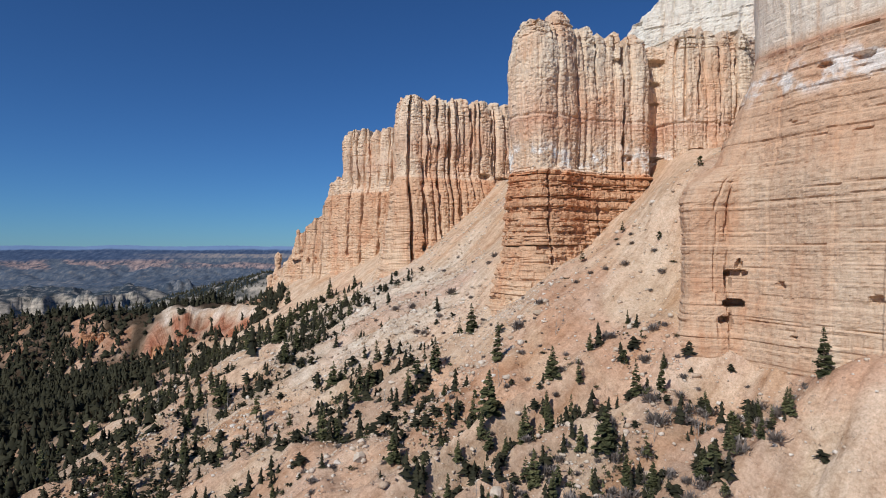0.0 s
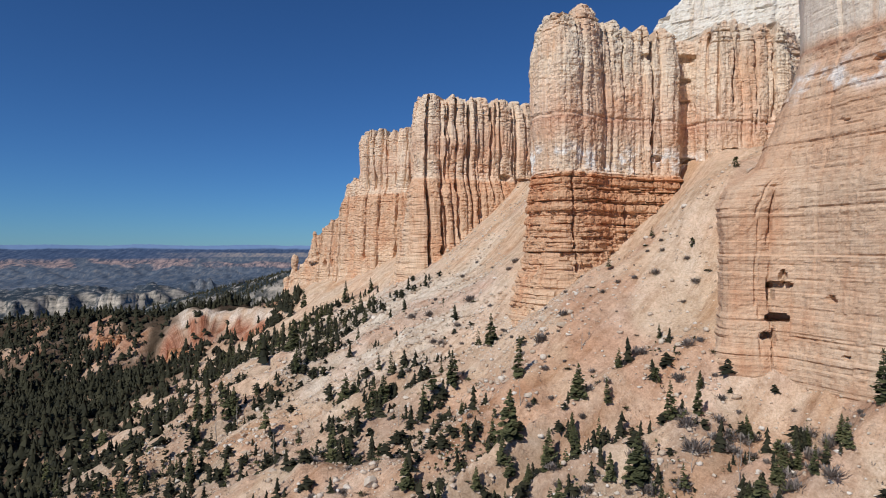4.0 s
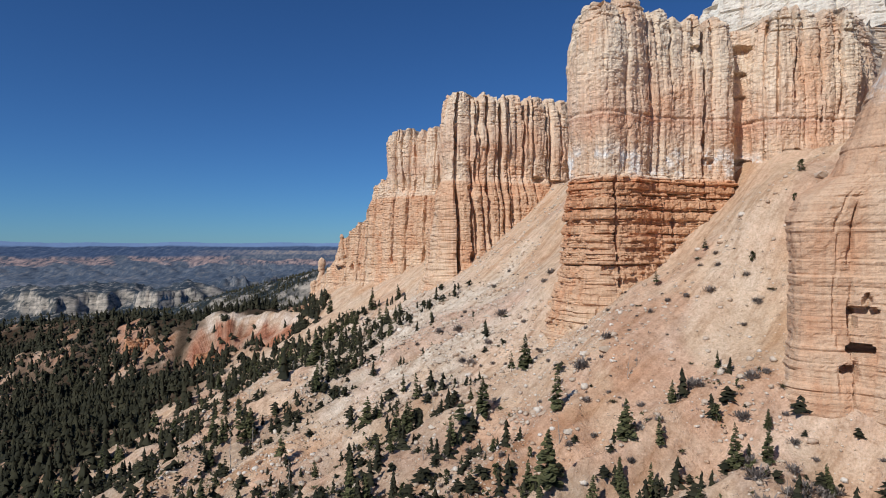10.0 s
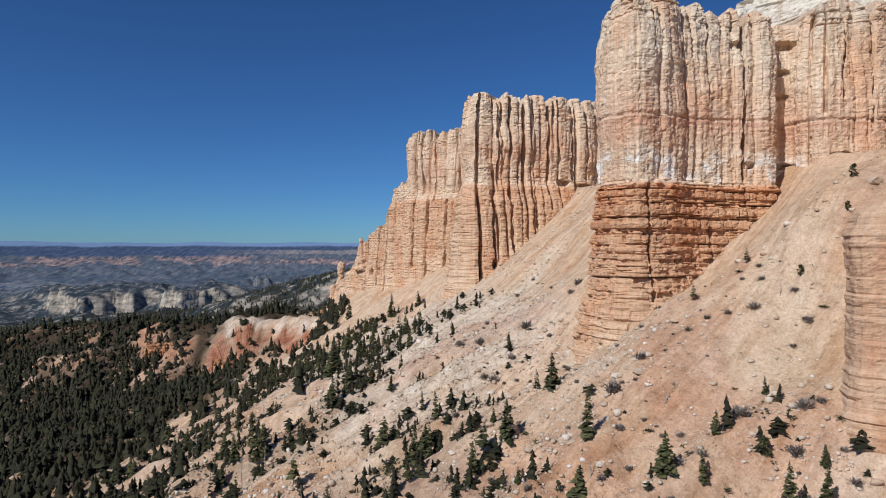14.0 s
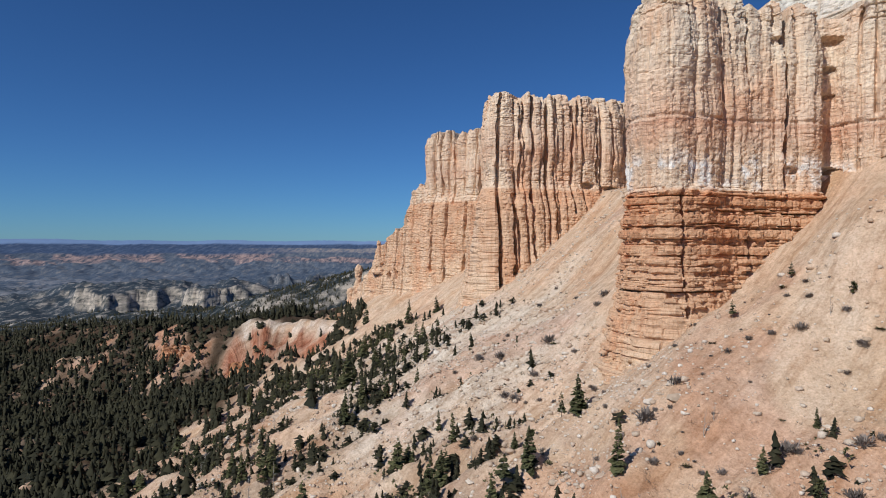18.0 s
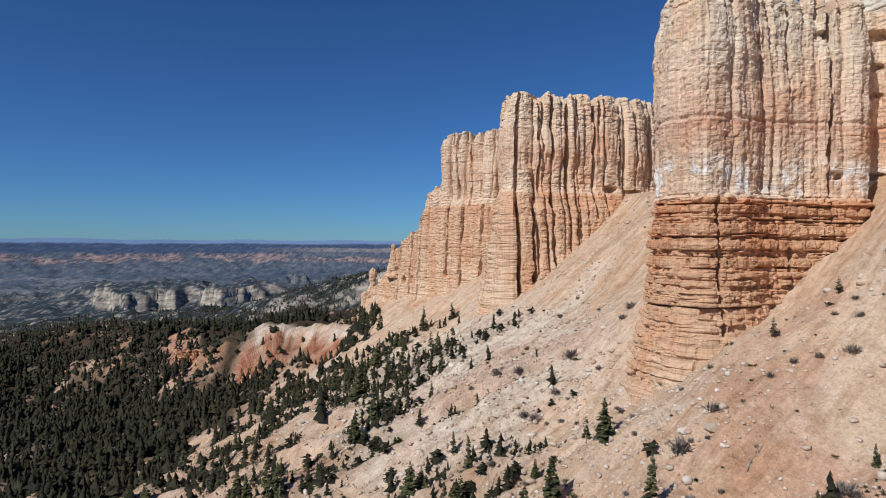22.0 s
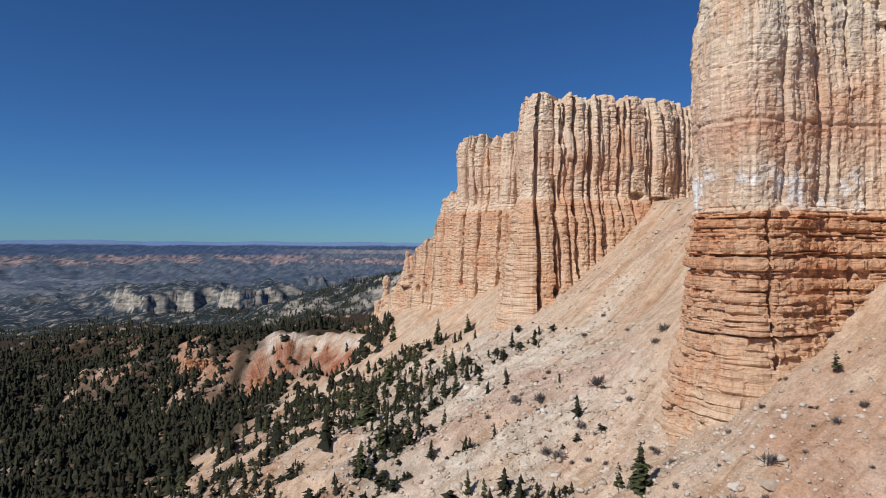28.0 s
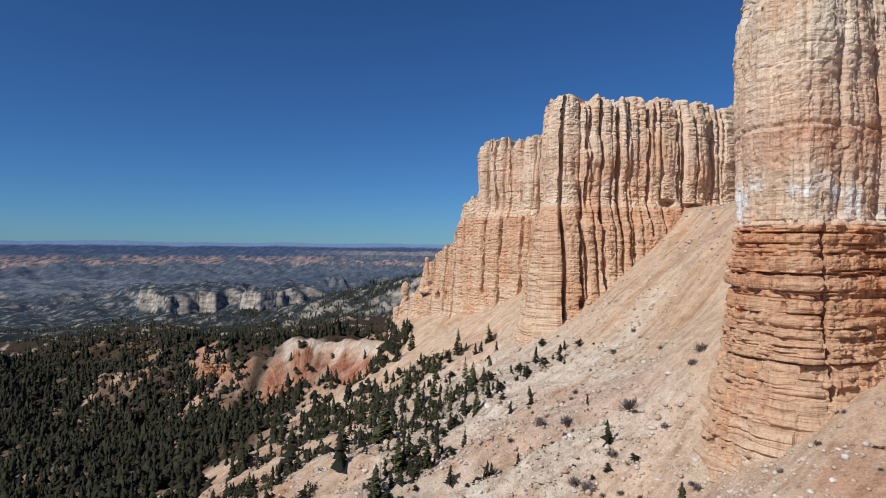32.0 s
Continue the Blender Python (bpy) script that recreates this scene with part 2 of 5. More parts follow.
def ground_material():
    n = Nodes("talus_ground")
    p = n.coords()
    big = n.noise(p, 0.035, 5, 0.6)
    mid = n.noise(p, 0.35, 6, 0.65)
    fine = n.noise(p, 2.5, 5, 0.7)
    sand = n.ramp(big, [(0.3, (0.565, 0.43, 0.31)), (0.5, (0.605, 0.47, 0.35)), (0.7, (0.55, 0.40, 0.28))])
    pale = n.mix(mid, (0.55, 0.455, 0.355), (0.69, 0.605, 0.50))
    ray_ = n.node("ShaderNodeCombineXYZ", X=n.math("MULTIPLY", n.attr("fan"), 52.0), Y=n.math("MULTIPLY", n.attr("fan"), 5.0)).outputs[0]
    gully = n.noise(ray_, 1.0, 4, 0.7)
    redd = n.mix(n.math("MULTIPLY", n.math("ADD", mid, gully), 0.5), (0.27, 0.075, 0.040), (0.50, 0.245, 0.150))
    redd = n.mix(1.0, redd, n.ramp(gully, [(0.36, (0.55, 0.45, 0.43)), (0.49, (1, 1, 1)), (0.62, (1.25, 1.42, 1.48))]), "MULTIPLY")
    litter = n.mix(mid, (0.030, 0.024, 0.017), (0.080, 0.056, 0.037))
    wash = n.noise(n.coords((0.05, 0.6, 0.1), turn=36), 1.0, 5, 0.65)       # runnels down the slope
    swath = n.noise(n.coords((0.018, 0.13, 0.03), turn=30), 1.0, 4, 0.6)    # broader tongues of soil
    col = n.mix(n.attr("pale"), sand, pale)
    col = n.mix(n.attr("red"), col, redd)
    col = n.mix(n.attr("white"), col, n.ramp(gully, [(0.33, (0.50, 0.40, 0.33)), (0.5, (0.70, 0.63, 0.55)), (0.7, (0.76, 0.71, 0.64))]))
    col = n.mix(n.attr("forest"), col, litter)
    col = n.mix(1.0, col, n.ramp(swath, [(0.32, (0.84, 0.72, 0.61)), (0.46, (1, 0.97, 0.94)), (0.56, (1, 1, 1)), (0.7, (1.06, 1.10, 1.14))]), "MULTIPLY")
    col = n.mix(1.0, col, n.ramp(wash, [(0.3, (0.76, 0.69, 0.63)), (0.48, (1, 1, 1)), (0.7, (1.10, 1.12, 1.14))]), "MULTIPLY")
    col = n.mix(1.0, col, n.ramp(mid, [(0.3, (0.80, 0.75, 0.70)), (0.5, (1, 1, 1)), (0.72, (1.12, 1.12, 1.12))]), "MULTIPLY")
    col = n.mix(1.0, col, n.ramp(fine, [(0.35, (0.80, 0.77, 0.74)), (0.6, (1.06, 1.06, 1.06))]), "MULTIPLY")
    grit = n.noise(p, 1.1, 6, 0.8)
    col = n.mix(1.0, col, n.ramp(grit, [(0.33, (0.70, 0.63, 0.57)), (0.44, (0.97, 0.95, 0.93)), (0.56, (1.03, 1.03, 1.03)), (0.68, (1.22, 1.24, 1.26))]), "MULTIPLY")
    blush = n.noise(n.coords((0.05, 0.05, 0.05)), 1.0, 4, 0.6)
    col = n.mix(1.0, col, n.ramp(blush, [(0.42, (1, 1, 1)), (0.64, (1.03, 0.96, 0.93))]), "MULTIPLY")
    hgt = n.math("ADD", n.math("ADD", mid, n.math("MULTIPLY", wash, 0.5)), n.math("ADD", n.math("MULTIPLY", fine, 0.3), n.math("MULTIPLY", grit, 0.45)))
    hgt = n.math("ADD", hgt, n.math("MULTIPLY", n.math("MULTIPLY", gully, n.math("ADD", n.attr("red"), n.attr("white"))), 2.5))
    return n.finish(col, 0.97, hgt, 0.8, 0.7)


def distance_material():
    """The far country: wooded tablelands, pale and pink cliff lines, a range. Blue distance haze is painted into the
    colours.
    """
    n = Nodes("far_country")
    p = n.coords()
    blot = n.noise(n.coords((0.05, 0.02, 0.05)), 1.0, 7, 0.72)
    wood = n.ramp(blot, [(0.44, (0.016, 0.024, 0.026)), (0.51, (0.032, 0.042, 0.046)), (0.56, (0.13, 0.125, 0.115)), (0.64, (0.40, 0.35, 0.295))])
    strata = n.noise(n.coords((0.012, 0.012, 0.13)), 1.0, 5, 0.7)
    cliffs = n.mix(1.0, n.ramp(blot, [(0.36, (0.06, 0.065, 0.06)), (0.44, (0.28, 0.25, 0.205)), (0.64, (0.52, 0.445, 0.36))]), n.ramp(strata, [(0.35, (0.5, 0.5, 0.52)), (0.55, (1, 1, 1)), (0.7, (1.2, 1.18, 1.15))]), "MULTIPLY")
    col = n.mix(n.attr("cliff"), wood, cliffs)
    # aerial haze put into the base colour, more with distance, less on cliffs
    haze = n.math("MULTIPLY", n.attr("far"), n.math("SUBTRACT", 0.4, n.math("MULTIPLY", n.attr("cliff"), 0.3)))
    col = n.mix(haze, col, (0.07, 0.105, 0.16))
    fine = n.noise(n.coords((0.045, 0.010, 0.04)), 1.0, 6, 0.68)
    # badlands, plains, tables and range: blue haze already baked into these ramps
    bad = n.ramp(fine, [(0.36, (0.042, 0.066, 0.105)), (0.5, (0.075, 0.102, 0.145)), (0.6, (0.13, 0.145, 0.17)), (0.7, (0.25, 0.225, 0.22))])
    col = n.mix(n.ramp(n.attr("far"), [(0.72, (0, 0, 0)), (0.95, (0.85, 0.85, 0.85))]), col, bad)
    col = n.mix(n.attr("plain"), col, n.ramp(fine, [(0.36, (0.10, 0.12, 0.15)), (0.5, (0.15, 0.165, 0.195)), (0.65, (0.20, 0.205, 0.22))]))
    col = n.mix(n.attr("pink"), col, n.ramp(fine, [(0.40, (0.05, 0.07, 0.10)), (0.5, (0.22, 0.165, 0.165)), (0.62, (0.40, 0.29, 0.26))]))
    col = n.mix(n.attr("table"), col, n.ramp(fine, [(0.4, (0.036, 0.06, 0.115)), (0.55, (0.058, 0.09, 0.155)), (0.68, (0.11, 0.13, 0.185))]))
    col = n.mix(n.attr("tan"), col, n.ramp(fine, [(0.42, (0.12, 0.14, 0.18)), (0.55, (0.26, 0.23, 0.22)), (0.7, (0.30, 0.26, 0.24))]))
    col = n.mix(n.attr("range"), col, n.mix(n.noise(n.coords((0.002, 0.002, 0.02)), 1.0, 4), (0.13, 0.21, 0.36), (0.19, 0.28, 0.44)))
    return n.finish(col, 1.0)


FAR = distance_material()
ROCK = rock_material("banded_limestone", 1.0, 0.6, relief=0.95)
ROCK_FIN = rock_material("fluted_limestone", 0.1, 0.3, 0.0, 0.4, (0.70, 0.49, 0.35), 1.0)
ROCK_WALL = rock_material("wall_limestone", 0.8, 0.7, 0.75, 0.72, (0.575, 0.405, 0.29), 0.6, (28.0, 30.5, 34.0, 37.0), 39.0)
ROCK_CAP = rock_material("cap_limestone", 0.0, 0.0, 0.55, 0.9, (0.64, 0.575, 0.50), 0.7)
GROUND = ground_material()


# ---- ground ----
def far_height(x, y):
    d, a = np.hypot(x, y), np.degrees(np.arctan2(x, y))
    z = np.interp(d, [450, 600, 1000, 1500, 2200, 2450, 2800, 3400, 4250, 4420, 4590, 4625, 4700, 4730, 4900, 4950, 4985], [-88, -104, -128, -166, -236, -252, -240, -216, -224, -204, -146, -122, -110, -82, -34, -14, 6])
    z = z + 15 * fbm(x / 150, y / 150, 3.0, 6) * smoothstep(380, 800, d) * (1 - 0.6 * smoothstep(2900, 3300, d)) * (1 - 0.5 * smoothstep(4600, 4750, d))
    z = z + 22 * (0.45 - np.abs(fbm(x / 170, y / 80, 17.0, 4))) * smoothstep(2650, 2900, d) * (1 - smoothstep(4590, 4640, d)) + 10 * (0.4 - np.abs(vnoise(x / 60, y / 45, 18.0))) * smoothstep(1500, 1900, d) * (1 - smoothstep(4590, 4640, d))
    # wooded hills behind the red ridge
    z = z + 44 * bump(x, y, -150, 700, 120, 90, 15) + 14 * bump(x, y, -420, 820, 190, 80, -15) + 10 * bump(x, y, -330, 580, 120, 40, 10)
    z = z + 122 * bump(x, y, -330, 1480, 190, 170, 12) + 18 * bump(x, y, -800, 1500, 300, 110, -12)
    # tableland with pale cliffs
    edge = 2560 + 130 * fbm(a / 3.6, d * 0, 2.0, 6, 0.62)
    cap = smoothstep(-42, -38, a) * (1 - smoothstep(-27, -23, a))
    z = z + 60 * cap * (0.45 * smoothstep(0, 40, d - edge) + 0.55 * smoothstep(60, 105, d - edge)) * (1 - smoothstep(330, 700, d - edge))
    edge = 3420 + 160 * fbm(a / 4.0, d * 0, 9.0, 6, 0.65)
    z = z + 40 * smoothstep(-26, -23, a) * smoothstep(0, 60, d - edge) * (1 - smoothstep(150, 300, d - edge)) * smoothstep(-0.3, 0.2, fbm(a / 3, d * 0, 4.0, 2))
    z = z + smoothstep(4900, 4960, d) * (7 * fbm(a / 4.5, d * 0, 5.0, 5) + 9 * bump(a, a * 0, -8, 0, 5, 1))
    return z


def ribs(x, y):
    """Over 0 on the bare ribs that run down the slope, under 0 in the gullies between."""
    c = (y * 0.9 - x * 0.45) / 10 + 0.7 * fbm(x / 40, y / 40, 15.0, 2)
    return 0.4 - np.abs(vnoise(c, (x * 0.9 + y * 0.45) / 60, 16.0))


def height(x, y):
    u, v = x / 100, (y - 200) / 100
    near_z = (-12.97 + 27.05 * v - 7.74 * v ** 2 + 0.79 * v ** 3 + 2.61 * v ** 4 + u * (54.96 + 29.38 * v - 4.19 * v ** 2 + 1.18 * v ** 3)
              + u ** 2 * (13.16 + 13.43 * v - 1.36 * v ** 2) + u ** 3 * (4.34 + 1.54 * v) + 0.89 * u ** 4)
    # talus lobes and hollows
    for cx, cy, r, h in ((33, 157, 14, 4.0), (10, 178, 11, -4.5), (84, 97, 13, 9), (60, 93, 10, 3), (45, 183, 10, -5.3), (-5, 188, 11, -1.7), (-177, 407, 18, 5.3), (-172, 374, 18, -5.2),
                         (-88, 353, 20, 3.6), (15, 150, 12, -2.0), (62, 165, 10, 4.9), (20, 210, 10, 1.1), (-126, 404, 14, -6.6), (24, 150, 5, 3), (15, 175, 6, -3.5),
                         (57, 115, 9, -6.0), (51, 125, 8, -3.1), (42, 109, 8, -2.5), (55, 154, 9, -4.5), (68, 168, 8, 2.5), (61.5, 197, 9, -6.1), (3, 207, 14, -2.7), (0, 231, 14, -4.2), (25, 228, 12, -3.8), (-7, 172, 11, -2.8),
                         (-40, 160, 14, -4.9), (-74, 208, 16, 6.0), (39, 142, 8, -2.8), (12, 136, 9, 2.3), (-173, 408, 9, -6.0), (48, 97, 8, 2.5), (61, 101, 7, 1.6), (46, 134, 6, 2.1), (84, 188, 7, -3.3), (71, 97.5, 8, 6.0), (66, 102, 5, 2.0)):
        near_z = near_z + h * bump(x, y, cx, cy, r, r)
    # the red amphitheatre under its white rim
    crest = np.interp(x, [-430, -338, -260, -205, -191, -182, -165, -150, -126, -112], [-53, -49, -47, -46, -46, -42, -37.5, -36.5, -37, -37]) + 0.7 * vnoise(x / 14, x * 0, 3.0)
    ahead = np.interp(x, [-430, -338, -260, -205, -177, -150, -126, -110], [452, 442, 428, 414, 410, 413, 404, 398]) - y
    fan = np.arctan2(x + 152, y - 366)          # gullies spread from the bowl's foot
    bowl = crest - np.interp(x, [-210, -190], [0.6, 0.9]) * np.clip(ahead, 0, 29) - 0.25 * np.clip(ahead - 29, 0, 20) + 0.06 * np.clip(ahead, -60, 0) - smoothstep(1, 9, ahead) * (2.2 * np.abs(vnoise(fan * 10 + 0.2 * vnoise(x / 9, y / 9, 2.0), fan * 0, 14.0)) + 1.5 * np.abs(vnoise(fan * 25, fan * 0, 24.0)))
    weight = smoothstep(-430, -380, x) * (1 - smoothstep(-122, -104, x)) * (1 - smoothstep(32, 54, ahead)) * smoothstep(-45, -22, ahead)
    near_z = near_z * (1 - weight) + bowl * weight
    near_z = near_z - smoothstep(399, 411, y) * smoothstep(-45, -70, x) * np.clip(near_z + 39, 0, 80)      # the land falls away behind the fin
    near_z = np.clip(near_z, -96, 60) - 0.85 * np.clip(near_z - 30, 0, 40)
    d = np.hypot(x, y)
    inside = smoothstep(-450, -380, x) * (1 - smoothstep(428, 486, y)) * (1 - smoothstep(130, 240, x)) * smoothstep(-60, 60, y)
    z = near_z * inside + np.where(inside < 1, far_height(x, y), 0) * (1 - inside)
    calm = smoothstep(30, 120, d)
    # rills down the slope, lumps and stones
    rough = np.clip(smoothstep(-8, -26, near_z + 0.12 * x), 0, 1)
    z = z + calm * (1.1 * fbm(x / 22, y / 22, 1.0, 3) + (0.32 + 0.6 * rough) * fbm(x / 5, y / 5, 2.0, 3))
    side = smoothstep(-95, -150, x) * inside * (1 - smoothstep(395, 412, y))
    z = z + side * (10 * (0.55 - np.abs(vnoise(x / 46, y / 46, 7.0))) + 5 * (0.5 - np.abs(vnoise(x / 19 + 5, y / 19, 8.0))))
    z = z + calm * inside * rough * (1.0 - 0.5 * side) * 6.4 * ribs(x, y)
    w = (x * 0.55 - y * 0.83) / 6 + 0.8 * fbm(x / 30, y / 30, 5.0, 2)
    z = z - calm * inside * 0.9 * (1 - np.abs(vnoise(w, (x + y) / 80, 6.0))) ** 6
    return z


def density(x, y, z):
    """Chance of a tree, by the lie of the slope."""
    n = fbm(x / 15, y / 15, 31.0, 3)
    rib = -2.6 * ribs(x, y)

    def spot(cx, cy, rx, ry):
        return np.exp(-0.5 * (((x - cx) / rx) ** 2 + ((y - cy) / ry) ** 2))
    d = 2.6 * spot(-50, 228, 22, 26) + 2.6 * spot(-28, 178, 15, 18) + 2.8 * spot(-68, 312, 16, 26) + 3.6 * spot(34, 101, 20, 8) + 3.4 * spot(12, 105, 16, 9) + 2.0 * spot(52, 103, 10, 7) + 1.8 * spot(-75, 180, 34, 45) + 2.2 * spot(-25, 130, 34, 17)
    d = d + 0.45 * (z < -28) + 1.8 * (z < -45) * (x < -45)
    open_ = (x > 53) & (y < 105) | (x > 45) & (y < 97) | (x > 0) & (y > 142) | (np.hypot(x, y) < 82) | (y > 262 + np.maximum(0, -x) * 0.9)
    return np.clip(1.5 * d * (1.0 + 1.5 * n + 1.1 * rib * (x < 10)), 0, 3.4) / 3.4 * ~open_


def zones(x, y, z):
    n1, n2 = fbm(x / 26, y / 26, 11.0, 4), fbm(x / 9, y / 9, 12.0, 4)
    band = np.exp(-0.5 * (((x * 0.62 + (y - 200) * 0.16) + 14) / 17) ** 2) * smoothstep(145, 185, y)
    pale = np.clip(smoothstep(0.35, 0.9, band + 0.35 * n1 + 0.2 * n2), 0, 1) * smoothstep(330, 260, y)
    fan = np.arctan2(x + 152, y - 366)
    flute = 0.6 * vnoise(fan * 24 + 0.3 * n1, fan * 0, 13.0) + 0.5 * vnoise(fan * 9, fan * 0, 19.0)
    ahead = np.interp(x, [-430, -338, -260, -205, -177, -150, -126, -110], [452, 442, 428, 414, 410, 413, 404, 398]) - y
    across = smoothstep(-192, -176, x + 4 * n2) * (1 - smoothstep(-122, -110, x + 4 * n2))
    red = across * smoothstep(7, 14, ahead + 7 * flute) * (1 - smoothstep(30, 42, ahead + 6 * n1))
    red = np.maximum(red, 0.55 * smoothstep(0.15, 0.45, n1) * smoothstep(-90, -130, x) * smoothstep(340, 360, y) * 0.9 * (y < 428))
    red = np.clip(np.maximum(red, smoothstep(0.35, 0.8, n1) * 0.4 * (y < 260)), 0, 1)
    white = 0.85 * across * smoothstep(-2, 1, ahead) * (1 - smoothstep(3.5, 9, ahead + 8 * flute))
    white = np.maximum(white, smoothstep(430, 470, y) * smoothstep(0.30, 0.42, n2 * 0.7 + n1 * 0.5) * 0.7)
    low = smoothstep(6, -14, x + 115 + np.interp(y, [100, 198, 250, 400], [-36, 0, 17, 24]) + 10 * n1) * smoothstep(0.75, 0.1, n2 * 0.6 + 0.6 * n1)
    red = np.maximum(red, 0.30 * smoothstep(-14, -32, z + 7 * n1) * smoothstep(0.0, 0.35, 0.2 + n2) * (1 - pale) * (y < 330))
    red = red * np.clip(0.75 + 0.7 * flute * (y > 370), 0.25, 1)
    front = smoothstep(-4, 2, ahead) * (1 - smoothstep(18, 30, ahead + 8 * n2)) * (1 - smoothstep(-205, -190, x))
    red = np.maximum(red, front * np.clip(0.2 + 0.8 * n1, 0, 0.6))
    low = low * (1 - 0.85 * front * smoothstep(-0.05, 0.25, n1 + 0.3 * n2)) * (1 - across * smoothstep(-2, 2, ahead) * (1 - smoothstep(34, 44, ahead)))
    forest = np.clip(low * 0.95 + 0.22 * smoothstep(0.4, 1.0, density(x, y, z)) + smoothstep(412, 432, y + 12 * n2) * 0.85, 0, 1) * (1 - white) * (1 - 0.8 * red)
    return pale, red, white, forest


az = np.radians(np.concatenate([np.arange(-52, 40, 0.19), np.arange(46, 308, 6.0)]))
rad = np.concatenate([[0.5, 8, 20, 35, 50], 60 * 1.0108 ** np.arange(0, 400), np.arange(4435, 4990, 13)])
AZ, RAD = np.meshgrid(az, rad, indexing="ij")
gx, gy = (RAD * np.sin(AZ)).ravel(), (RAD * np.cos(AZ)).ravel()
gz = height(gx, gy)
me = grid_mesh("ground", np.stack([gx, gy, gz], 1), len(az), len(rad), closed=True)
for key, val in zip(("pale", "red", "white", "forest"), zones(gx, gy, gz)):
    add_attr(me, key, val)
add_attr(me, "fan", np.arctan2(gx + 152, gy - 366))
gd, ga = np.hypot(gx, gy), np.degrees(np.arctan2(gx, gy))
G = gz.reshape(len(az), len(rad))
steep = np.abs(np.gradient(G, axis=1)) / np.gradient(rad)[None, :]
n3 = fbm(gx / 260, gy / 110, 21.0, 5)
add_attr(me, "cliff", smoothstep(0.24, 0.46, steep.ravel() + 0.12 * n3) * (1 - 0.45 * smoothstep(2850, 3100, gd)))
add_attr(me, "plain", smoothstep(3050, 3350, gd) * (1 - smoothstep(4230, 4330, gd + 60 * n3)) * (1 - smoothstep(-36, -29, ga + 4 * n3)) * smoothstep(0.25, -0.05, n3))
# distance, which sets how much haze is painted in
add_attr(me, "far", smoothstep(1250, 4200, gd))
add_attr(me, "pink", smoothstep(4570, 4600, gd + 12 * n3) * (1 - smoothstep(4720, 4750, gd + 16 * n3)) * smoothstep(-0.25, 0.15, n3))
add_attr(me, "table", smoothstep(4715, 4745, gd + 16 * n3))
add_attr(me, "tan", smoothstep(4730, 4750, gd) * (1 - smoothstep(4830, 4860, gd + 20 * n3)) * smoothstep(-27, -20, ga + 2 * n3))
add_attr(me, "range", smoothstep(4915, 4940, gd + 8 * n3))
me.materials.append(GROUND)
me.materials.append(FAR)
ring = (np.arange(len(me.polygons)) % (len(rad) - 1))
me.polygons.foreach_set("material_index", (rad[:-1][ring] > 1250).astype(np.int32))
ground = tagged(new("ground", me), "tan sandy talus slope with pale scree, red soil and forest floor", "ground", kind="structure")


# ---- cliffs ----
def resample(pts, step, closed=True, seen=None):
    p = np.asarray(pts, float)
    for _ in range(1):      # corner cutting
        q = np.roll(p, -1, 0) if closed else p[1:]
        a = p if closed else p[:-1]
        p2 = np.empty((2 * len(a), p.shape[1]))
        p2[0::2], p2[1::2] = 0.8 * a + 0.2 * q, 0.2 * a + 0.8 * q
        p = p2 if closed else np.concatenate([p[:1], p2, p[-1:]])
    r = np.concatenate([p, p[:1]]) if closed else p
    seg = np.concatenate([[0], np.cumsum(np.hypot(*np.diff(r[:, :2], axis=0).T))])
    s = np.arange(0, seg[-1], step)
    if seen is not None:        # coarser where no path leads past
        keep = seen(np.interp(s, seg, r[:, 0]), np.interp(s, seg, r[:, 1])) | (np.arange(len(s)) % 7 == 0)
        s = s[keep]
    return np.stack([np.interp(s, seg, r[:, k]) for k in range(r.shape[1])], 1), s


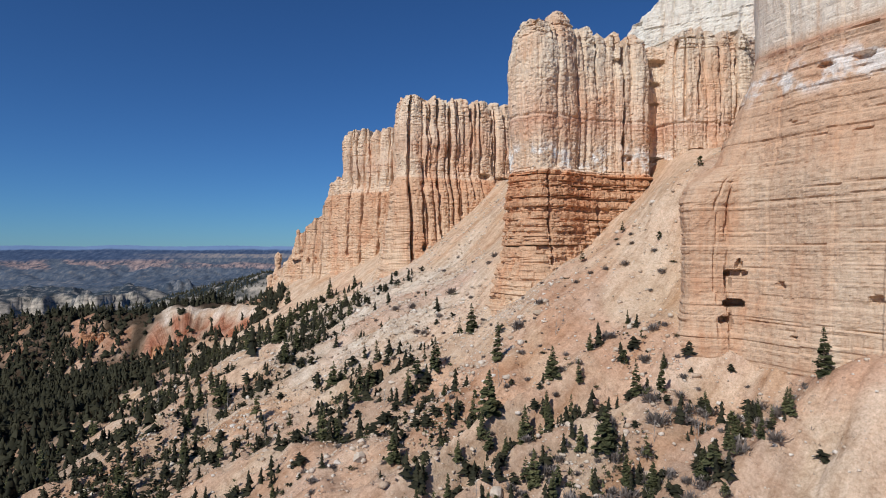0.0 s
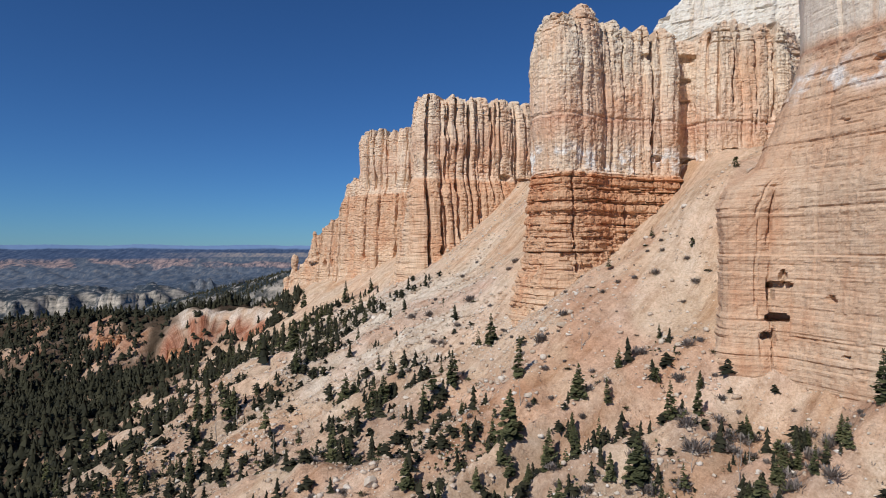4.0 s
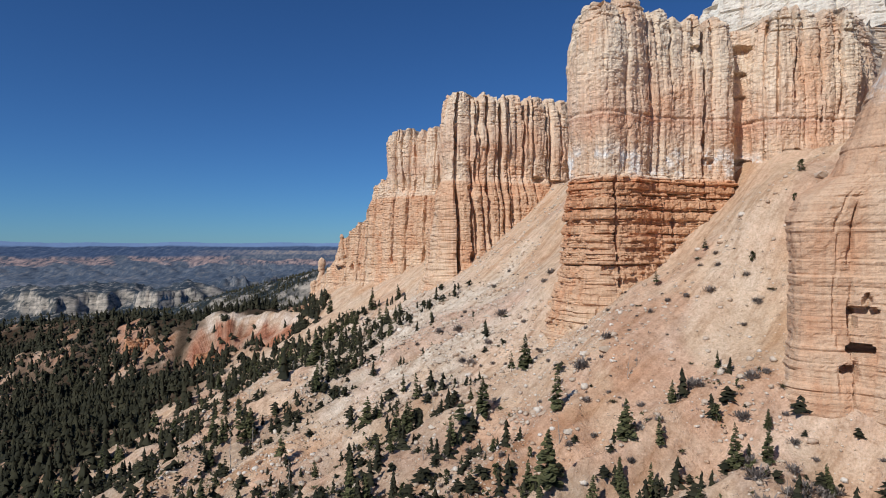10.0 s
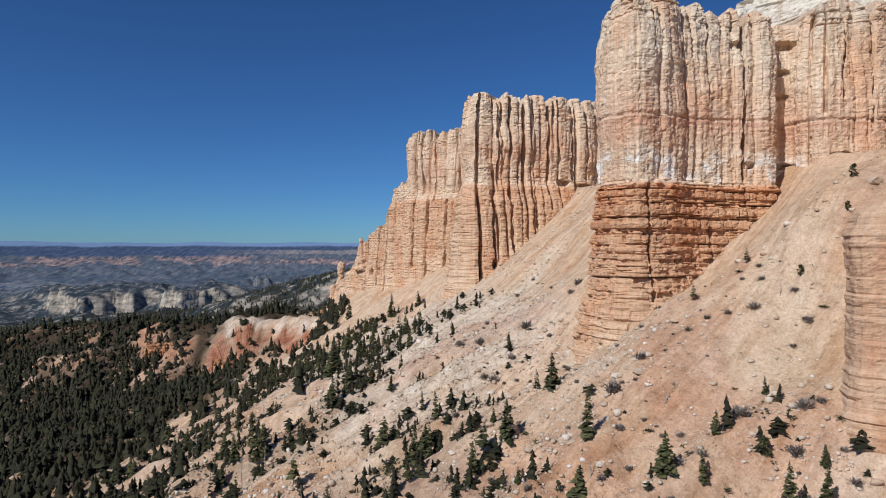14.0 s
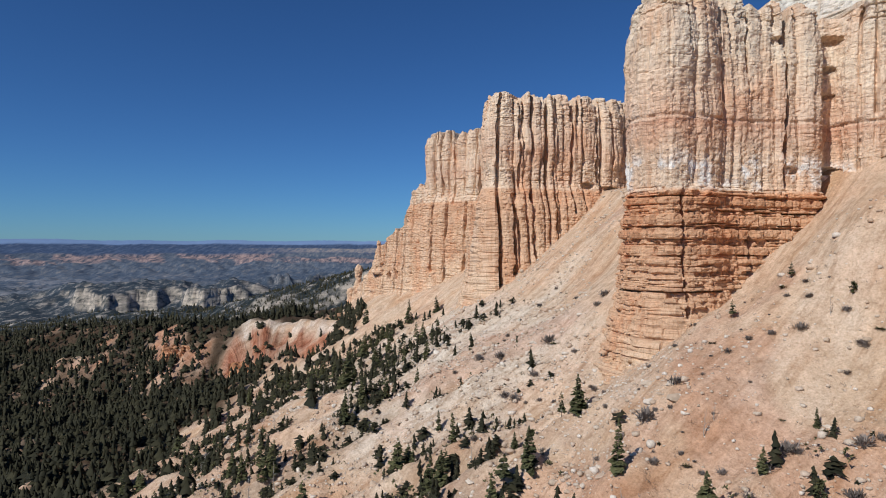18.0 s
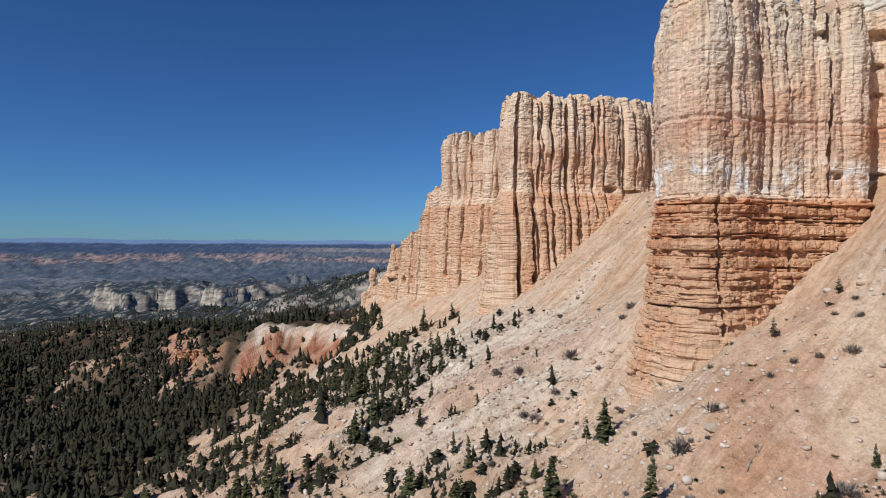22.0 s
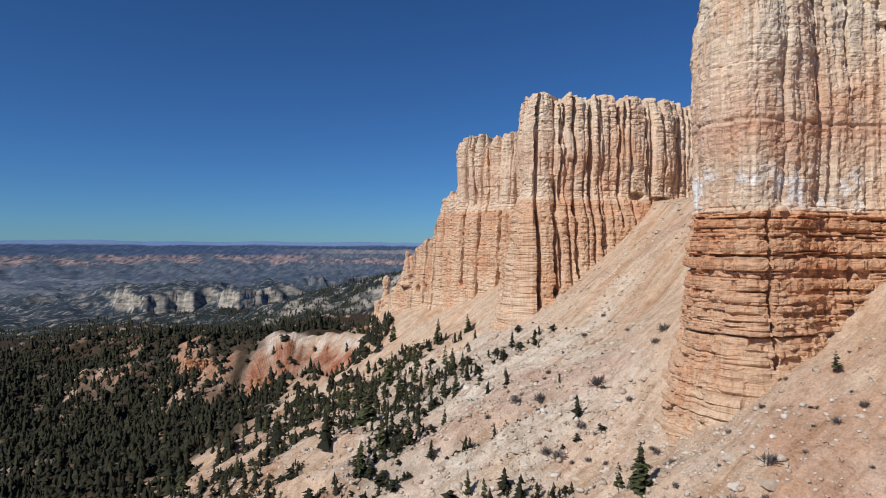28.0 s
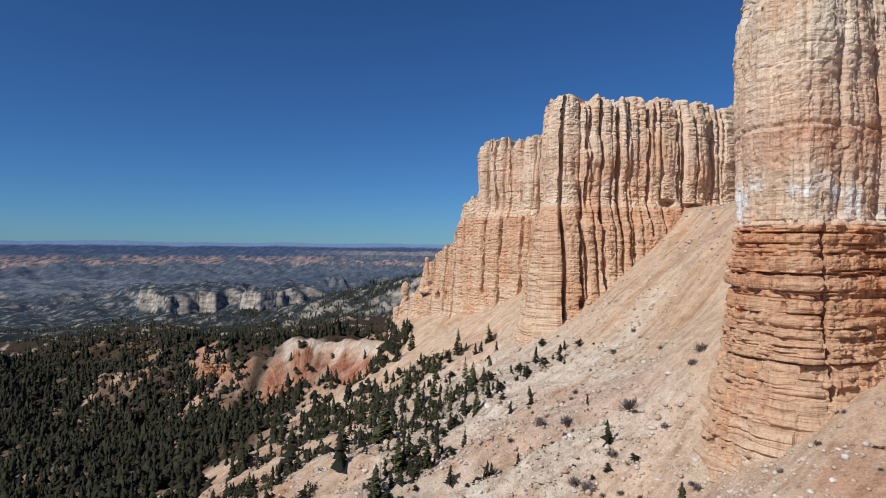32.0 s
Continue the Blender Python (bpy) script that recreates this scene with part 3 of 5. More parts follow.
def cliff(name, label, plan, z0, z1, lean, spine, seed, split=22.0, step=0.5, dz=0.32, groove=1.0, ledge=1.0, top_of=None, drop=0.0, cracks=(), pits=(), mat=None, shift=None, spacing=1.0, bulge=0.0, deep=0.6, heads=0.4, bedded=0.3, joint=1.0, broken=0.55, rills=0.45, grain=0.4, seen=None, recede=None, category="rock formation"):
    """A standing rock mass: plan is its outline, walked round either way.
    lean: (height, metres out). drop lowers its beds against the tower's.
    A plan of four columns goes from its first outline to its second by recede: (height, share)."""
    rng = np.random.default_rng(seed)
    pts, s = resample(plan, step, seen=seen)
    nxt, prv = np.roll(pts, -1, 0), np.roll(pts, 1, 0)
    tan = (nxt - prv)[:, :2]
    tan /= np.linalg.norm(tan, axis=1)[:, None] + 1e-9
    nor = np.stack([tan[:, 1], -tan[:, 0]], 1)
    area = 0.5 * np.sum(pts[:, 0] * nxt[:, 1] - nxt[:, 0] * pts[:, 1])
    if area < 0:
        nor = -nor
    zs = np.arange(z0, z1 + dz, dz)
    S, Z = np.meshgrid(s, zs, indexing="ij")
    X, Y = np.broadcast_to(pts[:, :1], S.shape), np.broadcast_to(pts[:, 1:2], S.shape)
    B = Z + drop + 0.7 * fbm(X / 45, Y / 45, seed, 2) + 0.12 * vnoise(S / 6, Z / 5, seed)          # height in the beds
    out = np.interp(Z, [a for a, b in lean], [b for a, b in lean])
    upper = smoothstep(split - 1, split + 2, B)
    # columns and cracks
    length = s[-1]
    cuts, pos, bounds = np.zeros_like(S), 0.0, []
    wander = 0.4 * fbm(S / 9, Z / 11, seed + 3.0, 3)
    while pos < length:
        width, depth = rng.uniform(0.25, 0.7), rng.uniform(0.6, 3.4) * groove
        low_ = rng.uniform(0.1, 0.85)
        partial = rng.random() < 0.5
        rows_ = slice(np.searchsorted(s, pos - 4), np.searchsorted(s, pos + 4) + 1)
        fade = 0.2 + 0.8 * np.clip(0.6 + 0.9 * vnoise(zs / 8, zs * 0 + pos * 3.1, seed), 0, 1)[None, :]
        if partial:
            fade = fade * smoothstep(low_ - 0.2, low_ + 0.25, (B[rows_] - z0) / (z1 - z0))
        gap = S[rows_] + wander[rows_] - pos
        cuts[rows_] = np.maximum(cuts[rows_], depth * fade * (0.75 * np.exp(-np.abs(gap / width) ** 4) + 0.25 * np.exp(-(gap / (2.5 * width)) ** 2)))
        bounds.append(pos)
        pos += rng.choice([rng.uniform(1.2, 2.6), rng.uniform(2.6, 6.0), rng.uniform(6.0, 10.0)], p=[0.14, 0.46, 0.4]) * spacing
    # each column between two cracks stands a little out or back, and is slightly turned
    which = np.searchsorted(bounds, S + wander)
    n_col = len(bounds) + 2
    stand, turn_, start = rng.uniform(-0.7, 0.5, n_col) * groove, rng.uniform(-0.16, 0.16, n_col), np.array([0.0] + bounds + [length])
    columns = stand[which] + turn_[which] * np.clip(S + wander - start[which], 0, 5) + 0.35 * groove * hashed(which, np.floor(B / 9 + hashed(which, which, 1)).astype(np.int64), 4)
    wide = np.append(np.diff(start), 1.0)[np.clip(which, 0, n_col - 2)]
    mid = np.clip(2 * (S + wander - start[which]) / np.maximum(wide, 0.5) - 1, -1, 1)
    crown_ = smoothstep(z1 + drop - 15, z1 + drop - 10, B + 2 * vnoise(S / 4, Z * 0, seed))
    round_off = bulge * np.clip(wide, 0, 8) * (1 - np.abs(mid) ** 2.4) * (0.35 + 0.65 * upper)
    out = out - cuts * (deep + (1 - deep) * upper) * (1 + heads * crown_) + columns * (0.45 + 0.55 * upper) + round_off * (1 + 0.4 * crown_) - 0.8 * heads * groove * crown_
    place = lambda x, y: s[np.argmin((pts[:, 0] - x) ** 2 + (pts[:, 1] - y) ** 2)]
    notch = np.zeros(len(pts))
    for x, y, width, depth, lo, hi in cracks:
        c = place(x, y) + 0.5 * wander + 0.35 * fbm(Z / 5, S * 0 + x, 1.0, 3)
        w_ = width * (0.7 + 0.5 * vnoise(Z / 4, x, y))
        out = out - 1.5 * depth * np.exp(-np.abs((S - c) / w_) ** 4) * smoothstep(lo - 1.5, lo + 1, Z) * (1 - smoothstep(hi - 1, hi + 1.5, Z)) * (0.65 + 0.35 * vnoise(Z / 3, y, x)) * (1 + 0.35 * heads * crown_)
        if hi > z1 - 8:
            notch = np.maximum(notch, 2.0 * depth * np.exp(-((s - place(x, y)) / (width * 1.7)) ** 2))
    # beds: each with its own set-out and a recessed joint under it
    flat_b, flat_s, flat = B.ravel(), S.ravel(), np.zeros(S.size)
    level = -60.0
    while level < 110:
        thick = rng.choice([rng.uniform(0.35, 0.9), rng.uniform(0.9, 2.2)])
        setout, span, slide = rng.uniform(-0.4, 0.3), rng.uniform(1.1, 3.6), rng.uniform(0, 50)
        open_joint = rng.choice([0.12, 0.4, 1.0, 1.5], p=[0.4, 0.28, 0.22, 0.1])
        hit = np.nonzero((flat_b >= level) & (flat_b < level + thick))[0]
        if len(hit):
            b_, s_ = flat_b[hit], flat_s[hit]
            f = (b_ - level) / thick
            amp = np.clip(broken + 1.4 * vnoise(s_ / 7, s_ * 0 + level * 1.7, seed + 9.0), 0, 1.3)
            prof = setout + 0.12 * np.sin(math.pi * f) ** 0.5 - 1.0 * open_joint * np.exp(-((f * thick) / 0.17) ** 2) * amp
            # blocks along the bed, with open joints
            cell = s_ / span + slide
            index = np.floor(cell).astype(np.int64)
            prof = prof + 0.32 * (0.3 + 0.7 * joint) * hashed(index, index * 0 + int(level * 10), 5) - 0.6 * joint * np.exp(-((cell - index) * span / 0.25) ** 2) * np.clip(0.3 + hashed(index, index * 0 + int(level * 7), 9), 0, 1)
            flat[hit] = prof
        level += thick
    out = out + flat.reshape(S.shape) * ledge * (1.0 - (1.0 - bedded) * upper * (1 - 0.85 * crown_))
    if shift:
        out = out + shift(X, Y, Z)
    # blocks and grain
    out = out + 0.45 * grain * fbm(S / 3.5, Z / 3, seed + 1.0, 2, 0.5) + 0.7 * fbm(S / 16, Z / 13, seed + 2.0, 2)
    row_ = np.floor(B / 0.8 + 0.5 * vnoise(S / 3, Z / 3, seed + 4.0)).astype(np.int64)
    out = out + 0.5 * grain * (1 - 0.93 * upper * (1 - crown_)) * hashed(np.floor(S / 1.25 + hashed(row_, row_ * 0, 3) + 0.4 * vnoise(S / 2, Z / 2, seed)).astype(np.int64), row_, 11)
    out = out + 0.45 * grain * fbm(S / 0.9, Z / 0.7, seed + 6.0, 2, 0.8)
    out = out - rills * upper * np.clip(fbm(S / 1.1, Z / 14, seed + 5.0, 3), -0.3, 1)
    for x, y, z, hs, hz, depth in pits:
        q = ((S - place(x, y)) / hs) ** 2 + ((Z - z + 0.25 * vnoise(S / 0.8, z, x)) / hz) ** 2
        out = out - depth * smoothstep(1.25, 0.75, q)
    px, py = X + nor[:, :1] * out, Y + nor[:, 1:2] * out
    if recede:
        w_ = np.interp(Z + 1.2 * vnoise(S / 7, S * 0, seed), [a for a, b in recede], [b for a, b in recede])
        px, py = px + w_ * (pts[:, 2:3] - pts[:, :1]), py + w_ * (pts[:, 3:4] - pts[:, 1:2])
    # broken skyline
    top = (top_of(pts[:, 0], pts[:, 1]) if top_of else np.full(len(pts), float(z1)))
    top = top + 1.5 * fbm(s / 4.5, seed * 1.1, 0.0, 3) + 1.3 * hashed(which[:, -1], which[:, -1] * 0, 8) + 0.7 * fbm(s / 1.3, seed * 2.3, 0.0, 2) - notch - 0.5 * np.clip(cuts[:, -1], 0, 1.4)
    over = np.clip(Z - top[:, None], 0, None)
    pz = Z - over
    round_ = np.clip(1.0 - (top[:, None] - pz) / 1.3, 0, 1) ** 2 * 0.5 + over * 0.35
    px, py = px - nor[:, :1] * np.minimum(round_, 2.5), py - nor[:, 1:2] * np.minimum(round_, 2.5)
    # roof rings towards the spine
    a, b = np.array(spine[0], float), np.array(spine[1], float)
    ex, ey, ez = px[:, -1], py[:, -1], pz[:, -1]
    q = np.clip(((ex - a[0]) * (b - a)[0] + (ey - a[1]) * (b - a)[1]) / max(1e-6, ((b - a) ** 2).sum()), 0, 1)
    tx, ty = a[0] + q * (b - a)[0], a[1] + q * (b - a)[1]
    cols = [np.stack([px, py, pz], 2)]
    for k in (0.12, 0.3, 0.6, 1.0):
        x_, y_ = ex + (tx - ex) * k, ey + (ty - ey) * k
        cols.append(np.stack([x_, y_, ez + 0.8 * fbm(x_ / 3, y_ / 3, seed, 3) - 0.3], 1)[:, None, :])
    verts = np.concatenate(cols, 1) + np.array([0, 0, drop])
    if area < 0:
        verts = verts[::-1]
    root = tagged(new(name), label, category)
    root.location = (0, 0, -drop)
    n_side = len(zs)
    marks = [int(np.clip(np.searchsorted(zs, h - drop), 1, n_side - 2)) for h in (split, split + 7.0, z1 + drop - 12.0)]
    cuts_at = [0] + sorted(set(m for m in marks)) + [verts.shape[1] - 1]
    names = ["base", "pale_band", "column_wall", "caprock"] if len(cuts_at) == 5 else ["base", "column_wall", "caprock"]
    for pname, lo, hi in zip(names, cuts_at[:-1], cuts_at[1:]):
        block = verts[:, lo:hi + 1].reshape(-1, 3)
        me = grid_mesh(pname, block, len(s), hi - lo + 1, closed=True, smooth=False)
        me.materials.append(mat or ROCK)
        ob = new(pname, me)
        ob.parent = root
    return root


LEAN_TOWER = [(-30, 11.0), (-18, 8.5), (-14, 6.8), (-8, 4.6), (0, 2.2), (10, 1.3), (21, 0.9), (24, 0.1), (37.4, 0.5), (37.9, 0.1), (38.6, 0.6), (52, 0.4), (62, -0.8), (68, -2.0), (90, -3)]
cliff("rock_tower", "tall cream and orange banded limestone tower with vertical columns over talus",
      [(21.3, 187), (24.0, 180.5), (27.3, 175.2), (33, 177.3), (38, 181), (42, 184.3), (47, 187), (54, 188), (58, 188.6), (62.6, 190.2), (64.4, 195.5), (68.6, 196.5), (69.8, 191.5), (75.5, 188.5), (82, 189.5), (88, 191.5), (94, 191.5), (98, 197), (106, 208), (122, 222), (150, 228), (150, 260), (62, 250), (35, 228), (26.0, 206)],
      -26, 73, LEAN_TOWER, ((45, 210), (120, 240)), 3, step=0.36, dz=0.25, groove=0.3, spacing=1.5, bulge=0.06, heads=2.6, rills=0.42, grain=0.34, ledge=1.35, bedded=0.07, seen=lambda x, y: (y < 208) & (x < 108),
      cracks=((33, 177, 0.5, 1.6, 54, 75), (40.6, 183.6, 0.5, 3.0, 40, 75), (46.7, 187, 0.45, 1.6, 44, 75), (55.9, 188, 0.6, 3.2, 24, 75), (74.5, 189.5, 0.5, 1.6, 40, 75), (79, 189, 0.5, 2.2, 44, 75), (85.5, 190.6, 0.6, 2.4, 36, 75), (91, 191.6, 0.5, 2.0, 40, 75),
              (30.5, 176.2, 0.45, 2.6, -14, 21), (46.6, 187, 0.5, 2.6, -6, 14), (22, 181.3, 0.35, 1.2, 6, 21), (56, 188, 0.4, 1.8, 8, 22), (26, 177, 0.3, 1.0, 8, 21)),
      pits=((22.5, 183, -14.6, 1.2, 1.1, 3.2), (57, 188, 27, 2.0, 1.0, 1.4), (66.5, 196, 27.6, 3.0, 0.9, 2.4), (66.5, 196, 58, 3.2, 1.3, 3.0), (66.5, 196, 51, 2.4, 0.8, 2.2), (67, 196, 45, 1.6, 0.5, 1.6), (78, 189, 29.5, 2.6, 0.7, 1.8), (54, 188, 56.5, 1.6, 1.0, 1.6)),
      top_of=lambda x, y: 66 + 1.5 * smoothstep(34, 38, x) - 3 * smoothstep(45, 52, x) - 2.5 * smoothstep(58, 64, x) + 5.5 * smoothstep(68, 74, x) + 5 * smoothstep(94, 112, x))
cliff("cliff_wall", "broad orange cliff wall with thin beds, white stains and small caves above sandy talus",
      [(140, 60, 140, 60), (104, 70, 106, 72), (84, 88, 86, 90), (74, 104.5, 76, 106), (69, 112.8, 71, 113.5), (66.3, 119.5, 68.3, 119.5), (63.6, 126.6, 67.4, 125), (60.2, 129.0, 66.6, 128), (56, 128.8, 66.6, 131), (51.8, 131, 68, 135),
       (53, 137, 71.5, 141), (64, 149, 80, 152), (90, 170, 100, 172), (140, 176, 140, 176)],
      -40, 75, [(-40, 5), (-20, 1.6), (-10, 0.6), (0, 0.2), (20, 0), (38, -0.4), (39, 0.2), (75, -1.5)], ((110, 100), (110, 150)), 7, groove=0.12, spacing=1.8, ledge=0.5, joint=0.1, broken=0.0, rills=0.06, grain=0.16, seen=lambda x, y: (x < 92) & (y < 150), step=0.44, dz=0.33, mat=ROCK_WALL, split=39.0,
      recede=[(10, 0), (14, 0.12), (18, 0.46), (28, 0.72), (40, 1.0)],
      cracks=((59.6, 129.2, 0.3, 0.9, -24, 12), (57.4, 129, 0.25, 0.6, -18, 14)),
      pits=((61.4, 130.4, -11.4, 2.3, 0.9, 5.0), (60.2, 130.3, -6.6, 0.7, 2.0, 2.2), (62.3, 130, -5.2, 2.2, 0.7, 2.6), (62.9, 129.6, -3.6, 0.5, 1.2, 1.6), (58.6, 129.8, -14.8, 1.2, 0.8, 3.0), (60.6, 130.3, -15.2, 0.45, 1.6, 1.2),
            (66.2, 119.8, -7.3, 0.9, 0.7, 1.6), (74.1, 104.4, -8.6, 1.2, 0.7, 1.6), (67.4, 116.5, -16.6, 0.7, 0.3, 0.9), (68.5, 114, 33.5, 1.6, 0.6, 1.2), (72, 108, 33.8, 1.8, 0.7, 1.2)))
cliff("rock_fin", "long orange limestone fin with deep vertical flutes and a flat top",
      [(-17, 272.5), (-8, 275), (5, 281), (18, 286.5), (28, 291), (40, 300), (60, 315), (60, 350), (0, 340), (-22, 310), (-21, 288)],
      -34, 68, [(-34, 14), (-20, 11), (-8, 8), (10, 5.5), (25, 3.5), (31, 1.0), (34, 0), (62, -0.4), (66, -1.4), (75, -1.8)], ((0, 305), (45, 325)), 11, split=31.0, drop=-9.0, step=0.45, dz=0.32, groove=1.35, spacing=1.05, deep=1.2, bulge=0.09, rills=0.45, ledge=0.42, mat=ROCK_FIN, seen=lambda x, y: (y < 302) & (x < 42),
      cracks=((3.9, 280.5, 0.7, 2.4, 30, 75), (13.8, 284.7, 0.8, 3.4, 22, 75), (24, 289, 0.7, 2.6, 34, 75), (29.8, 292, 0.7, 2.4, 34, 75), (-5.8, 276, 0.8, 2.2, 30, 75), (-2, 277.5, 0.8, 3.2, -12, 30), (-9, 275, 0.8, 3.6, -20, 28), (7, 282, 0.7, 3.0, -2, 28), (-14, 274, 0.9, 3.6, -24, 26)),
      pits=((20.3, 287.5, 32.7, 3.0, 1.4, 3.5), (28.5, 291.2, 31.8, 4.0, 1.0, 3.0)))
cliff("rock_fin", "orange limestone fin with rounded columns at the end of the ridge",
      [(-14, 340), (-30, 347), (-43, 354), (-54, 360), (-60, 366), (-57, 376), (-38, 384), (-5, 368)],
      -50, 68, [(-50, 8), (-20, 4.5), (0, 3), (25, 2), (31, 1.0), (34, -0.3), (60, -0.6), (66, -1.8)], ((-25, 360), (-50, 369)), 13, split=31.0, drop=-9.0, step=0.45, dz=0.32, groove=1.35, spacing=1.05, deep=1.2, bulge=0.09, ledge=0.42, rills=0.45, mat=ROCK_FIN, seen=lambda x, y: (y < 352 - x * 0.6) & (x < -12),
      cracks=((-48, 357, 0.8, 3.0, 34, 75), (-41, 353, 0.7, 2.4, 30, 75), (-52, 359, 1.0, 3.5, -5, 30), (-34, 349, 0.9, 3.0, -20, 30)),
      top_of=lambda x, y: np.interp(x, [-60, -55, -46, -40], [64, 67, 68.5, 67.5]))
cliff("rock_ridge", "low stepped orange rock ridge at the end of the fin",
      [(-46, 359), (-60, 364.5), (-66.8, 370), (-72, 376), (-79.4, 383), (-89, 391), (-97.7, 397.5), (-104, 403), (-100, 412), (-75, 404), (-50, 388)],
      -50, 42, [(-50, 8), (-20, 4), (0, 2), (25, 0.6), (42, -0.6)], ((-58, 376), (-96, 404)), 37, split=29.0, drop=-9.0, step=0.45, dz=0.32, groove=1.0, spacing=0.95, deep=1.1, bulge=0.08, ledge=0.42, rills=0.45, mat=ROCK_FIN, seen=lambda x, y: y < 402 - (x + 104) * 0.5,
      cracks=((-70, 373.6, 0.8, 3.0, -20, 30), (-76, 380, 0.7, 2.4, -25, 18)),
      pits=((-80, 383.6, -9, 1.6, 2.4, 3.0), (-74, 378.6, -8, 1.4, 2.2, 3.0)),
      top_of=lambda x, y: np.interp(((x + 58) * -38 + (y - 376) * 28) / 47.2, [0, 4.7, 5.6, 10.6, 12.6, 21.4, 25.6, 33.2, 35.7, 39.2, 44.7, 50.2, 54], [42, 40.5, 33, 24, 18, 15.2, 12.4, 9, 3, -3, -9, -13, -20]))
cliff("white_cap", "white limestone cap cliff standing high behind the tower columns", [(85, 276), (100, 264), (125, 252), (160, 246), (205, 262), (205, 340), (100, 340)],
      50, 150, [(50, 14), (96, 2), (120, -4), (150, -12)], ((120, 300), (170, 300)), 17, split=96.0, ledge=0.6, bedded=0.6, groove=0.8, step=0.8, dz=0.6, mat=ROCK_CAP, top_of=lambda x, y: np.interp(x, [80, 88, 93, 112, 140], [92, 98, 108, 134, 150]))


def part(name, mesh, material, parent, label=""):
    ob = new(name, mesh)
    if not mesh.materials:
        mesh.materials.append(material)
    ob.parent = parent
    if label:
        ob["label"] = label
    return ob


def orange_material():
    n = Nodes("orange_hoodoo")
    g = n.noise(n.coords((0.5, 0.5, 1.2)), 1.0, 6, 0.65)
    return n.finish(n.ramp(g, [(0.3, (0.36, 0.15, 0.075)), (0.5, (0.50, 0.25, 0.13)), (0.7, (0.58, 0.36, 0.22))]), 0.95, g, 0.9, 0.5)


ORANGE = orange_material()


def spire(x, y, z0, z1, r, seed, label, mat=None):
    """A lone hoodoo: stacked bulging beds on a wide foot."""
    zs = np.arange(z0, z1 + 0.3, 0.3)
    th = np.linspace(0, 2 * math.pi, 22, endpoint=False)
    TH, Z = np.meshgrid(th, zs, indexing="ij")
    f = (Z - z0) / (z1 - z0)
    rad_ = r * np.interp(f, [0, 0.3, 0.5, 0.72, 0.78, 0.9, 0.97, 1.0], [2.6, 1.9, 1.35, 0.9, 0.62, 0.78, 0.6, 0.1])
    rad_ = rad_ * (1 + 0.3 * fbm(np.cos(TH) * 1.5 + seed, Z / 1.6, np.sin(TH) * 1.5, 4))
    verts = np.stack([rad_ * np.cos(TH), rad_ * np.sin(TH), Z], 2).reshape(-1, 3)
    me = grid_mesh("hoodoo", verts, len(th), len(zs), closed=True, smooth=False)
    me.materials.append(mat or ROCK_FIN)
    ob = tagged(new("hoodoo", me), label, "rock formation", group="hoodoos")
    ob.location = (x, y, 0)
    return ob


spire(-106.3, 405.5, -46, -3.5, 3.0, 1, "slim tan limestone hoodoo standing beside the fin")
spire(-89.5, 388.8, -8, 11.0, 1.6, 2, "narrow dark hoodoo pillar on the end of the fin")
spire(-112, 409, -50, -18, 3.4, 3, "short tan hoodoo knob on the ridge end")
cliff("rock_bluff", "broken orange rock bluff at the foot of the red slope", [(-178, 380), (-175, 372), (-168, 366), (-160, 361), (-152, 357), (-147, 362), (-152, 372), (-164, 382)], -88, -60, [(-88, 4), (-75, 1), (-60, -1.5)],
      ((-172, 376), (-154, 364)), 31, groove=1.3, spacing=0.8, mat=ORANGE, split=-78, top_of=lambda x, y: -61 + 3 * vnoise(x / 5, y / 5, 4.0))
cliff("rock_bluff", "low tan and orange rock bluff with upright pillars above the forest", [(-236, 404), (-230, 396), (-222, 392), (-214, 391), (-210, 398), (-222, 408)], -84, -55, [(-84, 3), (-68, 1), (-55, -1.5)],
      ((-230, 401), (-216, 397)), 33, groove=1.3, spacing=0.7, mat=ORANGE, split=-74, top_of=lambda x, y: -57 + 3 * vnoise(x / 4, y / 4, 6.0))


# ---- plants ----
def leaf_material(name, dark, light, rough=0.8):
    n = Nodes(name)
    info = n.tree.nodes.new("ShaderNodeObjectInfo")
    geo = n.tree.nodes.new("ShaderNodeNewGeometry")
    v = n.math("ADD", n.math("MULTIPLY", info.outputs["Random"], 0.45), n.math("MULTIPLY", geo.outputs["Random Per Island"], 0.55))
    col = n.mix(v, dark, light)
    return n.finish(col, rough)


def bark_material(name, a, b):
    n = Nodes(name)
    return n.finish(n.mix(n.noise(n.coords((4, 4, 0.8)), 2.0, 5), a, b), 0.9, n.noise(n.coords((6, 6, 1)), 2.0, 4), 0.6, 0.03)


NEEDLE = leaf_material("conifer_needles", (0.046, 0.052, 0.025), (0.150, 0.146, 0.066))
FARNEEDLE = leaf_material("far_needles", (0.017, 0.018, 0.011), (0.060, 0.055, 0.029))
TWIG = leaf_material("grey_twigs", (0.13, 0.105, 0.09), (0.31, 0.265, 0.235))
SCRUB = leaf_material("green_scrub", (0.055, 0.06, 0.028), (0.13, 0.12, 0.06))
BARK = bark_material("bark", (0.10, 0.075, 0.055), (0.22, 0.17, 0.13))
DEAD = bark_material("dead_wood", (0.24, 0.21, 0.18), (0.42, 0.38, 0.33))


